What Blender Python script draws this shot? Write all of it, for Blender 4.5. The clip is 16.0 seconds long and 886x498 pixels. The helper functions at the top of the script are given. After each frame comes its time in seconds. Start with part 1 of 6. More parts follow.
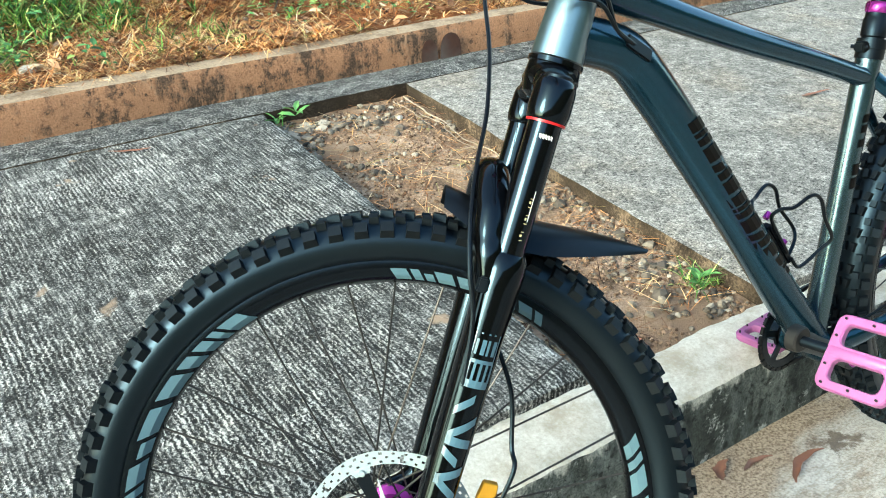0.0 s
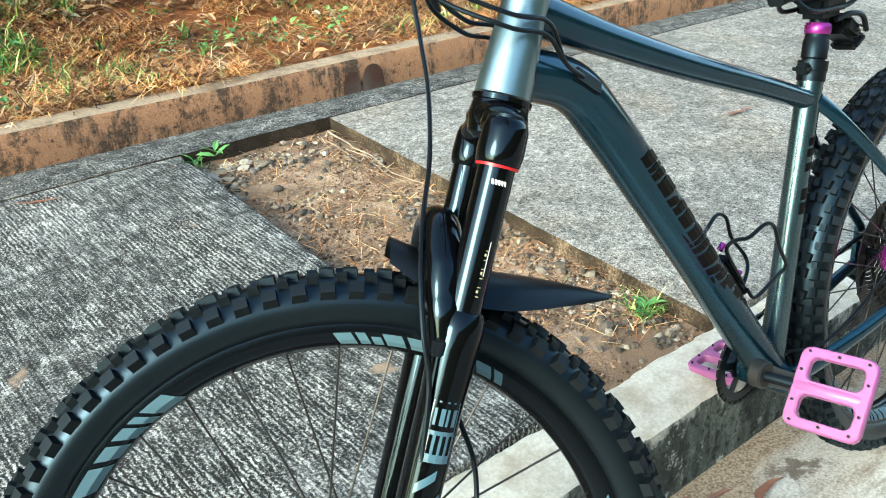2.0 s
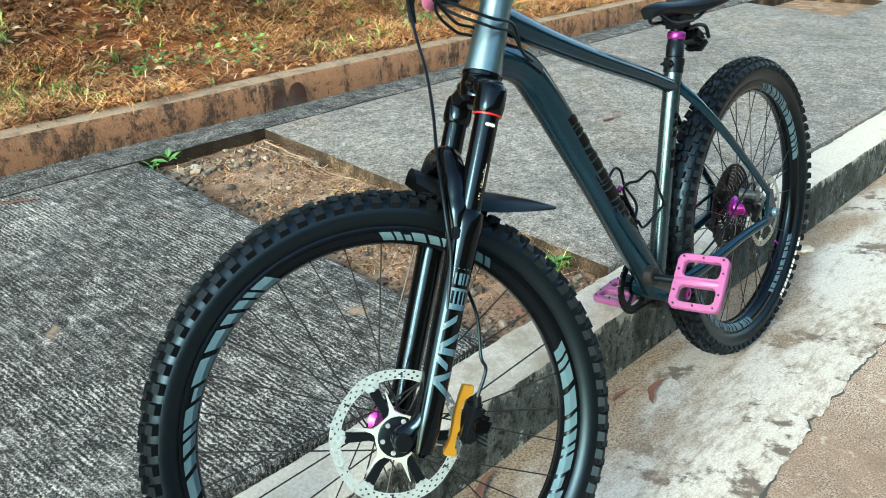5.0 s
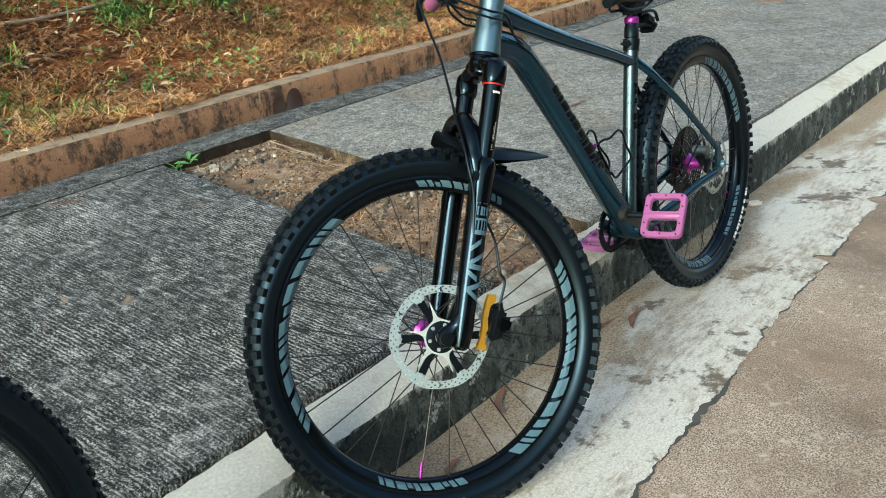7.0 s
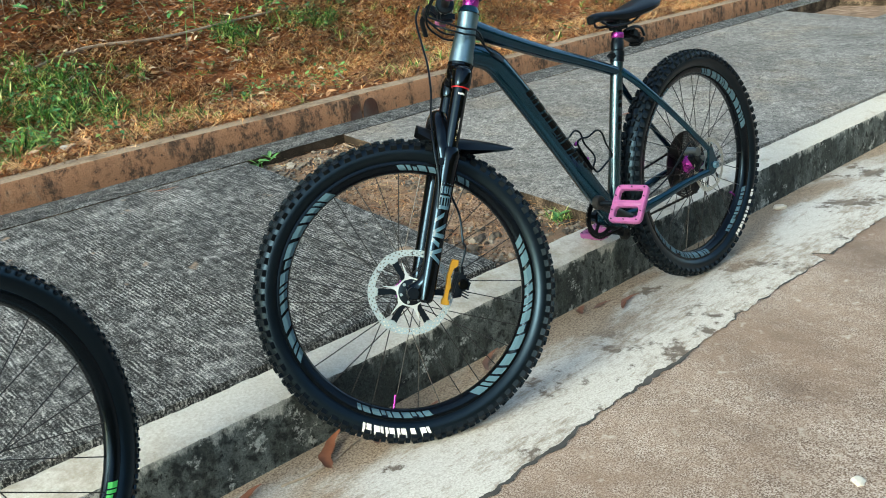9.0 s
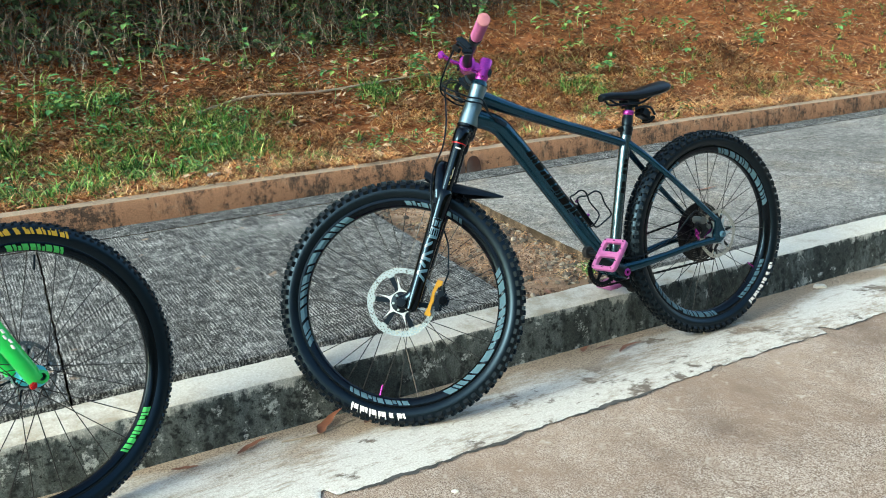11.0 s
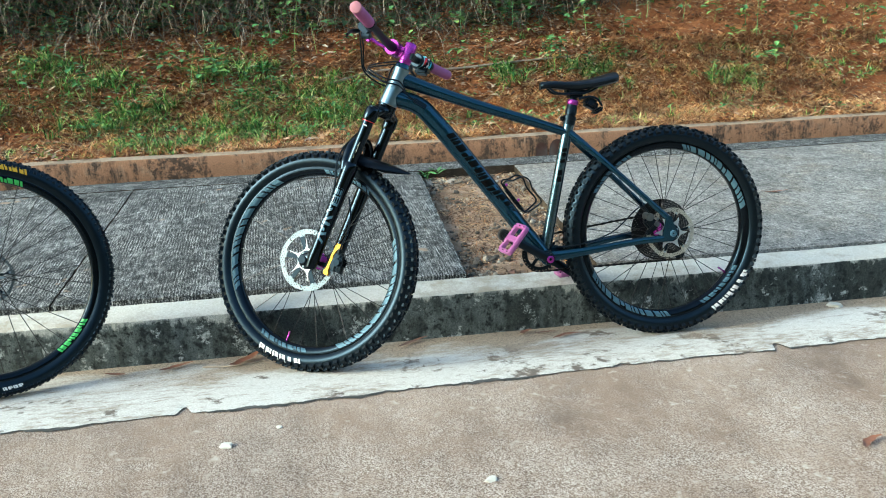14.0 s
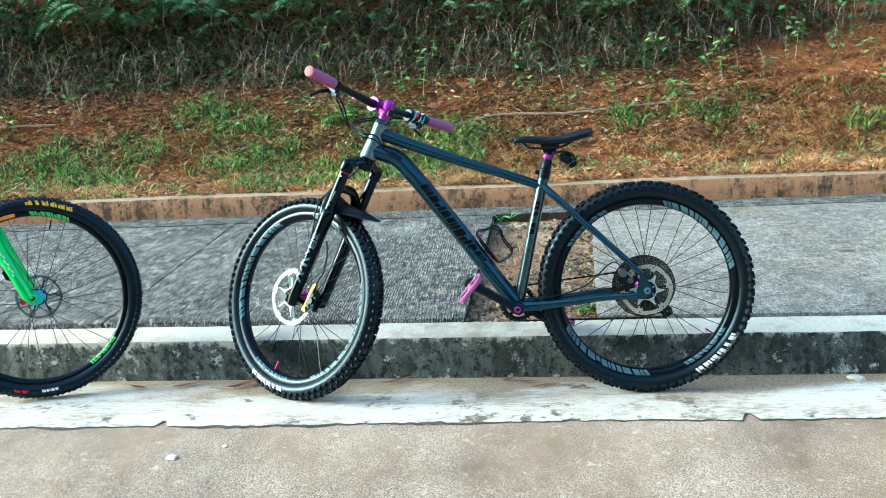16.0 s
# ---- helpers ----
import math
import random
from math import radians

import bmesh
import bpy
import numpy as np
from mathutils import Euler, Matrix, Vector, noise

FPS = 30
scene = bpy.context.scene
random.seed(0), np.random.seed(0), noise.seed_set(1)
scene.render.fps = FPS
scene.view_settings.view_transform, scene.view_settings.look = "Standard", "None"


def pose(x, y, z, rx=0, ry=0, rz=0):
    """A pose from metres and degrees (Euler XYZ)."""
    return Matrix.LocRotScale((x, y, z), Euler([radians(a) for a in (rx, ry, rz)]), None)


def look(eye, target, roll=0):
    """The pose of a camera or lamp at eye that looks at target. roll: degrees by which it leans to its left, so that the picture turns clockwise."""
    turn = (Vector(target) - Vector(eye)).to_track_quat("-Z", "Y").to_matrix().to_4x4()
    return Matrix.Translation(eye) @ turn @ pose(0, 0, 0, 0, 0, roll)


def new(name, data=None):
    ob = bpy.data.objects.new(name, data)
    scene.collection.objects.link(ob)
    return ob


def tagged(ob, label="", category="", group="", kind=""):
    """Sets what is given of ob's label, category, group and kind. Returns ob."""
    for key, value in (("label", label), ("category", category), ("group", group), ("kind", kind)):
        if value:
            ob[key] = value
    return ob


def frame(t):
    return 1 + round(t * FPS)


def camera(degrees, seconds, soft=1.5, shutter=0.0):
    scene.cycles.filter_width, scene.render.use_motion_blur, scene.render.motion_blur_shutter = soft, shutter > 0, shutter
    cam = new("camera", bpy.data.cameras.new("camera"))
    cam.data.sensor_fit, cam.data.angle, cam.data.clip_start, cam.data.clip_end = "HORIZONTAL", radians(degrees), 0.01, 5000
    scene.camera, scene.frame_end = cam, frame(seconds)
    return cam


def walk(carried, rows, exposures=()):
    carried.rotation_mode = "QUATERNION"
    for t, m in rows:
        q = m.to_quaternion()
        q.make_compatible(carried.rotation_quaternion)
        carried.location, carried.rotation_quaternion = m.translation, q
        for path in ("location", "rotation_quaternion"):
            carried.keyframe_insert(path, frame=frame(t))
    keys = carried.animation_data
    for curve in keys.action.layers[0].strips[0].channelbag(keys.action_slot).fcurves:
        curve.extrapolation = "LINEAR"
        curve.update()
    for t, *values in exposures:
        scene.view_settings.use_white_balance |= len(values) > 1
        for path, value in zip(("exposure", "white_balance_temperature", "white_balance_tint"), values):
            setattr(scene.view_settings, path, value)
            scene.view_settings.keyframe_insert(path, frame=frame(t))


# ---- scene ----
cam = camera(53.9, 16.0, soft=1.0)
PATH = [
    (0, (-0.334, -0.771, 1.022), (0.676, 0.717, 0.147), -2.0),
    (0.5, (-0.33, -0.779, 1.031), (0.702, 0.707, 0.178), -2.1),
    (1, (-0.323, -0.785, 1.042), (0.726, 0.701, 0.211), -2.5),
    (1.5, (-0.292, -0.744, 1.033), (0.781, 0.728, 0.207), -2.9),
    (2, (-0.298, -0.688, 1.015), (0.861, 0.715, 0.187), -2.7),
    (2.5, (-0.49, -0.755, 1.023), (0.806, 0.524, 0.194), -3.5),
    (3, (-0.613, -0.832, 1.041), (0.728, 0.394, 0.206), -2.7),
    (3.5, (-0.664, -0.863, 1.051), (0.693, 0.358, 0.233), -1.0),
    (4, (-0.677, -0.86, 1.047), (0.681, 0.369, 0.244), -0.1),
    (4.2, (-0.679, -0.859, 1.045), (0.678, 0.375, 0.248), -0.0),
    (6.5, (-0.989, -1.009, 1.07), (0.472, 0.151, 0.348), -4.8),
    (7, (-1.081, -1.051, 1.079), (0.359, 0.117, 0.33), -4.4),
    (7.5, (-1.077, -1.079, 1.088), (0.361, 0.094, 0.342), -4.0),
    (8, (-1.017, -1.189, 1.088), (0.377, 0.046, 0.361), -4.5),
    (8.5, (-1.0, -1.354, 1.077), (0.282, 0.005, 0.364), -4.9),
    (9, (-1.135, -1.547, 1.091), (0.117, -0.147, 0.403), -5.8),
    (9.5, (-1.234, -1.693, 1.086), (0.015, -0.28, 0.423), -5.4),
    (10, (-1.221, -1.848, 1.092), (-0.047, -0.34, 0.503), -4.8),
    (10.2, (-1.191, -1.93, 1.096), (-0.062, -0.379, 0.529), -4.4),
    (12.3, (-0.703, -2.586, 1.091), (-0.004, -0.777, 0.601), -2.6),
    (12.5, (-0.648, -2.634, 1.088), (0.014, -0.812, 0.595), -2.7),
    (13, (-0.44, -2.689, 1.091), (0.123, -0.845, 0.56), -3.4),
    (13.5, (-0.202, -2.717, 1.1), (0.287, -0.861, 0.537), -2.6),
    (14, (-0.045, -2.785, 1.077), (0.302, -0.889, 0.543), -1.9),
    (14.5, (0.19, -2.792, 1.09), (0.358, -0.87, 0.561), -1.5),
    (15, (0.429, -2.783, 1.094), (0.507, -0.854, 0.572), -1.5),
    (15.5, (0.601, -2.897, 1.105), (0.596, -0.958, 0.616), -2.2),
    (16, (0.805, -2.949, 1.117), (0.617, -1.007, 0.679), -3.0),
]
EXPOSURE = [(0.0, 2.23, 6950, -7), (2.0, 2.23, 6900, -7), (2.5, 2.36, 6900, -7), (3.0, 2.12, 6900, -7), (3.5, 1.92, 6950, -7), (4.0, 1.87, 6950, -6), (6.5, 1.57, 6900, -6), (7.0, 1.4, 6950, -5), (8.0, 1.5, 6950, -5), (9.5, 1.48, 6950, -4), (12.5, 1.92, 6450, -7), (14.0, 1.75, 6400, -7), (15.2, 1.77, 6300, -9), (16.0, 2.1, 6150, -11)]
walk(cam, [(t, look(eye, target, roll)) for t, eye, target, roll in PATH], EXPOSURE)

# ---- world, sun, exposure ----
SUN_EL, SUN_AZ = 23.0, 262.0          # degrees; azimuth turned from +y towards +x
world = bpy.data.worlds.new("sky")
scene.world = world
world.use_nodes = True
wn = world.node_tree
sky = wn.nodes.new("ShaderNodeTexSky")
sky.sky_type = "NISHITA"
sky.sun_disc = False
sky.sun_elevation, sky.sun_rotation = radians(SUN_EL), radians(SUN_AZ)
sky.air_density, sky.dust_density, sky.ozone_density = 1.0, 2.2, 1.0
wn.nodes["Background"].inputs["Strength"].default_value = 0.15
wn.links.new(sky.outputs[0], wn.nodes["Background"].inputs["Color"])
sun = new("sun", bpy.data.lights.new("sun", "SUN"))
sun.data.energy, sun.data.angle, sun.data.color = 1.3, radians(22), (1.0, 0.995, 0.985)
to_sun = Vector((math.sin(radians(SUN_AZ)) * math.cos(radians(SUN_EL)), math.cos(radians(SUN_AZ)) * math.cos(radians(SUN_EL)), math.sin(radians(SUN_EL))))
sun.matrix_world = look(to_sun * 30, (0, 0, 0))


# ---- materials ----
def ramp(nt, fac, stops):
    r = nt.nodes.new("ShaderNodeValToRGB")
    while len(r.color_ramp.elements) < len(stops):
        r.color_ramp.elements.new(0.5)
    for e, (p, c) in zip(r.color_ramp.elements, stops):
        e.position, e.color = p, (*c, 1)
    nt.links.new(fac, r.inputs["Fac"])
    return r.outputs["Color"]


def tex_noise(nt, scale, detail=6.0, stretch=None, rough=0.6, turn=0.0):
    co = nt.nodes.new("ShaderNodeTexCoord")
    src = co.outputs["Object"]
    if stretch or turn:
        mp = nt.nodes.new("ShaderNodeMapping")
        mp.inputs["Scale"].default_value = stretch or (1, 1, 1)
        mp.inputs["Rotation"].default_value = (0, 0, turn)
        nt.links.new(src, mp.inputs["Vector"])
        src = mp.outputs["Vector"]
    n = nt.nodes.new("ShaderNodeTexNoise")
    n.inputs["Scale"].default_value, n.inputs["Detail"].default_value, n.inputs["Roughness"].default_value = scale, detail, rough
    nt.links.new(src, n.inputs["Vector"])
    return n.outputs["Fac"]


def mixed(nt, fac, a, b, mode="MIX"):
    m = nt.nodes.new("ShaderNodeMix")
    m.data_type, m.blend_type = "RGBA", mode
    for sock, v in ((m.inputs["Factor"], fac), (m.inputs["A"], a), (m.inputs["B"], b)):
        if isinstance(v, bpy.types.NodeSocket):
            nt.links.new(v, sock)
        else:
            sock.default_value = v if isinstance(v, float) else (*v, 1)
    return m.outputs["Result"]


def step_of(nt, fac, lo, hi):
    m = nt.nodes.new("ShaderNodeMapRange")
    m.inputs["From Min"].default_value, m.inputs["From Max"].default_value = lo, hi
    nt.links.new(fac, m.inputs["Value"])
    return m.outputs["Result"]


def bare(name, rough=0.6, metal=0.0, coat=0.0, spec=0.5):
    m = bpy.data.materials.new(name)
    m.use_nodes = True
    b = m.node_tree.nodes["Principled BSDF"]
    b.inputs["Roughness"].default_value, b.inputs["Metallic"].default_value = rough, metal
    b.inputs["Coat Weight"].default_value, b.inputs["Specular IOR Level"].default_value = coat, spec
    b.inputs["Coat Roughness"].default_value = 0.06
    return m, m.node_tree, b


def bumped(nt, b, height, strength, distance):
    n = nt.nodes.new("ShaderNodeBump")
    n.inputs["Strength"].default_value, n.inputs["Distance"].default_value = strength, distance
    nt.links.new(height, n.inputs["Height"])
    nt.links.new(n.outputs["Normal"], b.inputs["Normal"])


def plain(name, colour, rough=0.5, metal=0.0, coat=0.0, wear=0.25, scale=60.0, bump=0.08, spec=0.5, dust=0.12, tint=None):
    """Paint, plastic, rubber or metal: one colour with slight wear at two scales."""
    m, nt, b = bare(name, rough, metal, coat, spec)
    if tint:
        b.inputs["Specular Tint"].default_value = (*tint, 1)
    fine, broad = tex_noise(nt, scale), tex_noise(nt, scale / 9, 3)
    dark, light = [c * (1 - wear) for c in colour], [min(1, c * (1 + wear)) for c in colour]
    c = mixed(nt, fine, dark, light)
    c = mixed(nt, step_of(nt, broad, 0.45, 0.75), c, [x * (1 - wear) + dust * wear for x in colour])
    nt.links.new(c, b.inputs["Base Color"])
    r = nt.nodes.new("ShaderNodeMapRange")
    r.inputs["To Min"].default_value, r.inputs["To Max"].default_value = max(0.02, rough - 0.12 * rough), min(1, rough * 1.25)
    nt.links.new(broad, r.inputs["Value"])
    nt.links.new(r.outputs["Result"], b.inputs["Roughness"])
    if bump:
        bumped(nt, b, fine, bump, 0.001)
    return m


def blades(name, stops, rough=0.75, patches=0.0):
    """Leaves, straw and stones: every piece of a heap has its own colour."""
    m, nt, b = bare(name, rough, spec=0.25)
    g = nt.nodes.new("ShaderNodeNewGeometry")
    c = ramp(nt, g.outputs["Random Per Island"], stops)
    c = mixed(nt, 0.35, c, mixed(nt, tex_noise(nt, 55), (0.25, 0.25, 0.25), (1.0, 1.0, 1.0)), "MULTIPLY")
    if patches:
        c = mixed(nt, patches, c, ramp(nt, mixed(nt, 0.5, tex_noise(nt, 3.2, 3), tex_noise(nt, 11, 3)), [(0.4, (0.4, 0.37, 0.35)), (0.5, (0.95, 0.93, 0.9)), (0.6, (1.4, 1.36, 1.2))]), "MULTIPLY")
    nt.links.new(c, b.inputs["Base Color"])
    return m


def concrete_broomed(name, dirt, tone=1.0, comb=0.6, warm=0.0):
    """Brushed concrete: fine grooves across the path, grit, and dark weathering over part of it (dirt: how much)."""
    m, nt, b = bare(name, 0.9, spec=0.3)
    co = nt.nodes.new("ShaderNodeTexCoord")
    wave = nt.nodes.new("ShaderNodeTexWave")
    wave.bands_direction = "X"
    for key, v in (("Scale", 29.0), ("Distortion", 9.0), ("Detail", 4.0), ("Detail Scale", 2.6), ("Detail Roughness", 0.75)):
        wave.inputs[key].default_value = v
    nt.links.new(co.outputs["Object"], wave.inputs["Vector"])
    grit = tex_noise(nt, 210, 4, None, 0.78)
    patchy = tex_noise(nt, 24, 4, None, 0.7)
    broad, mid = tex_noise(nt, 1.5, 5, None, 0.6), tex_noise(nt, 7, 5, None, 0.65)
    streak = tex_noise(nt, 1.0, 4, (190, 14, 60), 0.6)
    h = mixed(nt, 0.92 - 0.5 * comb, streak, grit)
    groove = mixed(nt, 1.0 - 0.28 * comb, wave.outputs["Fac"], h)
    h = mixed(nt, step_of(nt, tex_noise(nt, 3.5, 4), 0.4, 0.62), h, groove)
    h = mixed(nt, 0.24, h, patchy)
    c = ramp(nt, h, [(0.435, [0.024 * tone, 0.027 * tone, 0.028 * tone]), (0.487, [0.125 * tone, 0.13 * tone, 0.129 * tone]), (0.535, [0.34 * tone, 0.342 * tone, 0.332 * tone]), (0.585, [0.66 * tone, 0.655 * tone, 0.63 * tone])])
    dark = ramp(nt, h, [(0.45, (0.01, 0.011, 0.0115)), (0.505, (0.06, 0.065, 0.066)), (0.552, (0.22, 0.223, 0.215)), (0.6, (0.56, 0.56, 0.54))])
    c = mixed(nt, step_of(nt, mixed(nt, 0.4, broad, mid), 0.56 - dirt, 0.68 - dirt), c, dark)
    c = mixed(nt, step_of(nt, tex_noise(nt, 9, 3), 0.68, 0.74), c, (0.3, 0.22, 0.16))
    c = mixed(nt, step_of(nt, tex_noise(nt, 260, 3, None, 0.6), 0.62, 0.74), c, (0.6 * tone, 0.59 * tone, 0.55 * tone))
    if warm:
        silt = mixed(nt, step_of(nt, tex_noise(nt, 4.5, 5, None, 0.7), 0.5, 0.66), (1.0, 1.0, 1.0), (1.0, 0.86, 0.74))
        c = mixed(nt, warm, c, silt, "MULTIPLY")
    nt.links.new(c, b.inputs["Base Color"])
    bumped(nt, b, h, 0.8, 0.006)
    return m


def concrete_trowelled(name, light, dark, stain, grit=120.0):
    m, nt, b = bare(name, 0.88, spec=0.3)
    fine, mid, broad = tex_noise(nt, grit, 5, None, 0.7), tex_noise(nt, 14, 6, None, 0.7), tex_noise(nt, 2.6, 6, None, 0.65)
    c = mixed(nt, step_of(nt, fine, 0.3, 0.7), dark, light)
    c = mixed(nt, step_of(nt, mixed(nt, 0.5, broad, mid), 0.5, 0.62), c, mixed(nt, fine, stain, dark))
    nt.links.new(c, b.inputs["Base Color"])
    bumped(nt, b, mixed(nt, 0.5, fine, mid), 0.35, 0.004)
    return m


def painted_gutter():
    m, nt, b = bare("pale_gutter", 0.85, spec=0.3)
    fine, mid, broad = tex_noise(nt, 190, 4, None, 0.7), tex_noise(nt, 30, 6, None, 0.75), tex_noise(nt, 3.2, 6, (0.6, 1.4, 1), 0.6)
    c = mixed(nt, step_of(nt, fine, 0.3, 0.6), (0.37, 0.35, 0.31), (0.63, 0.62, 0.585))
    speck = tex_noise(nt, 34, 6, (0.5, 1.3, 1.0), 0.78)
    c = mixed(nt, step_of(nt, mixed(nt, 0.42, speck, broad), 0.485, 0.6), c, mixed(nt, fine, (0.2, 0.165, 0.13), (0.36, 0.3, 0.24)))
    c = mixed(nt, step_of(nt, mixed(nt, 0.3, tex_noise(nt, 4.3, 4, None, 0.6), mid), 0.553, 0.59), c, (0.14, 0.115, 0.095))
    soil = mixed(nt, step_of(nt, fine, 0.35, 0.62), (0.13, 0.09, 0.06), (0.46, 0.37, 0.28))
    co = nt.nodes.new("ShaderNodeTexCoord")
    sep = nt.nodes.new("ShaderNodeSeparateXYZ")
    nt.links.new(co.outputs["Object"], sep.inputs[0])
    silt = nt.nodes.new("ShaderNodeMath")
    silt.operation = "MULTIPLY_ADD"
    nt.links.new(sep.outputs["Y"], silt.inputs[0])
    silt.inputs[1].default_value = 0.8
    nt.links.new(broad, silt.inputs[2])
    c = mixed(nt, step_of(nt, silt.outputs[0], 0.3, 0.48), c, soil)
    nt.links.new(c, b.inputs["Base Color"])
    bumped(nt, b, mixed(nt, 0.5, fine, mid), 0.4, 0.003)
    return m


def brown_road():
    m, nt, b = bare("brown_road", 0.92, spec=0.25)
    fine, mid, broad = tex_noise(nt, 260, 4, None, 0.72), tex_noise(nt, 20, 5), tex_noise(nt, 1.6, 5)
    groove = tex_noise(nt, 1.0, 4, (150, 55, 60), 0.65, 0.5)
    c = ramp(nt, mixed(nt, 0.22, fine, groove), [(0.42, (0.11, 0.072, 0.053)), (0.485, (0.26, 0.196, 0.152)), (0.56, (0.53, 0.455, 0.395))])
    c = mixed(nt, step_of(nt, mixed(nt, 0.35, broad, mid), 0.44, 0.58), c, mixed(nt, step_of(nt, fine, 0.35, 0.65), (0.17, 0.115, 0.083), (0.37, 0.28, 0.215)))
    c = mixed(nt, step_of(nt, mid, 0.6, 0.7), c, (0.46, 0.4, 0.34))
    c = mixed(nt, 0.8, c, ramp(nt, mixed(nt, 0.4, tex_noise(nt, 1.1, 6, None, 0.65), tex_noise(nt, 5, 5, (1.0, 0.35, 1.0), 0.7)), [(0.4, (0.55, 0.54, 0.54)), (0.5, (0.92, 0.92, 0.92)), (0.6, (1.2, 1.22, 1.24))]), "MULTIPLY")
    nt.links.new(c, b.inputs["Base Color"])
    bumped(nt, b, mixed(nt, 0.5, fine, groove), 0.3, 0.002)
    return m


def stained_wall():
    m, nt, b = bare("rust_stained_wall", 0.9, spec=0.25)
    fine, mid = tex_noise(nt, 200, 4, None, 0.7), tex_noise(nt, 14, 6, None, 0.75)
    drip, spots = tex_noise(nt, 1.0, 6, (15, 15, 2.6), 0.75), tex_noise(nt, 38, 6, None, 0.8)
    c = mixed(nt, step_of(nt, fine, 0.3, 0.7), (0.2, 0.1, 0.056), (0.4, 0.22, 0.13))
    c = mixed(nt, step_of(nt, mid, 0.52, 0.66), c, (0.5, 0.32, 0.21))
    black = mixed(nt, step_of(nt, fine, 0.35, 0.65), (0.02, 0.015, 0.012), (0.11, 0.07, 0.048))
    c = mixed(nt, step_of(nt, mixed(nt, 0.55, drip, mid), 0.49, 0.575), c, black)
    c = mixed(nt, step_of(nt, mixed(nt, 0.4, spots, tex_noise(nt, 3.2, 4, None, 0.6)), 0.525, 0.58), c, black)
    nt.links.new(c, b.inputs["Base Color"])
    bumped(nt, b, mixed(nt, 0.6, fine, mid), 0.6, 0.006)
    return m


def mossy_kerb():
    m, nt, b = bare("weathered_kerb_face", 0.9, spec=0.25)
    fine, mid = tex_noise(nt, 240, 4, None, 0.7), tex_noise(nt, 30, 6, None, 0.78)
    drip, broad = tex_noise(nt, 1.0, 6, (14, 14, 5), 0.72), tex_noise(nt, 3.2, 5, None, 0.65)
    dark = mixed(nt, step_of(nt, fine, 0.3, 0.7), (0.01, 0.013, 0.012), (0.07, 0.083, 0.078))
    pale = mixed(nt, step_of(nt, fine, 0.35, 0.65), (0.05, 0.063, 0.06), (0.19, 0.215, 0.207))
    c = mixed(nt, step_of(nt, mixed(nt, 0.45, drip, broad), 0.46, 0.58), dark, pale)
    c = mixed(nt, step_of(nt, mid, 0.52, 0.6), c, (0.016, 0.019, 0.019))
    c = mixed(nt, step_of(nt, tex_noise(nt, 55, 5, None, 0.7), 0.6, 0.66), c, (0.012, 0.014, 0.014))
    c = mixed(nt, step_of(nt, tex_noise(nt, 11, 6, None, 0.78), 0.58, 0.64), c, mixed(nt, step_of(nt, fine, 0.35, 0.65), (0.25, 0.28, 0.275), (0.52, 0.54, 0.52)))
    co = nt.nodes.new("ShaderNodeTexCoord")
    sep = nt.nodes.new("ShaderNodeSeparateXYZ")
    nt.links.new(co.outputs["Object"], sep.inputs[0])
    run = nt.nodes.new("ShaderNodeMath")
    run.operation = "MULTIPLY_ADD"
    nt.links.new(sep.outputs["Z"], run.inputs[0])
    run.inputs[1].default_value = 4.0
    nt.links.new(mixed(nt, 0.5, drip, tex_noise(nt, 9, 5, None, 0.7)), run.inputs[2])
    c = mixed(nt, step_of(nt, run.outputs[0], 0.95, 1.02), c, mixed(nt, step_of(nt, fine, 0.35, 0.65), (0.26, 0.27, 0.25), (0.5, 0.5, 0.46)))
    nt.links.new(c, b.inputs["Base Color"])
    bumped(nt, b, mixed(nt, 0.5, fine, mid), 0.7, 0.005)
    return m


def soil_mat(name, a, c2, c3, bare_tone=0.55):
    m, nt, b = bare(name, 0.95, spec=0.15)
    fine, mid, broad = tex_noise(nt, 150, 5, None, 0.75), tex_noise(nt, 12, 5), tex_noise(nt, 1.8, 4)
    c = ramp(nt, mixed(nt, 0.5, fine, mid), [(0.36, a), (0.5, c2), (0.64, c3)])
    c = mixed(nt, step_of(nt, broad, 0.45, 0.65), c, [bare_tone * v for v in c2])
    nt.links.new(c, b.inputs["Base Color"])
    bumped(nt, b, mixed(nt, 0.5, fine, mid), 0.8, 0.012)
    return m


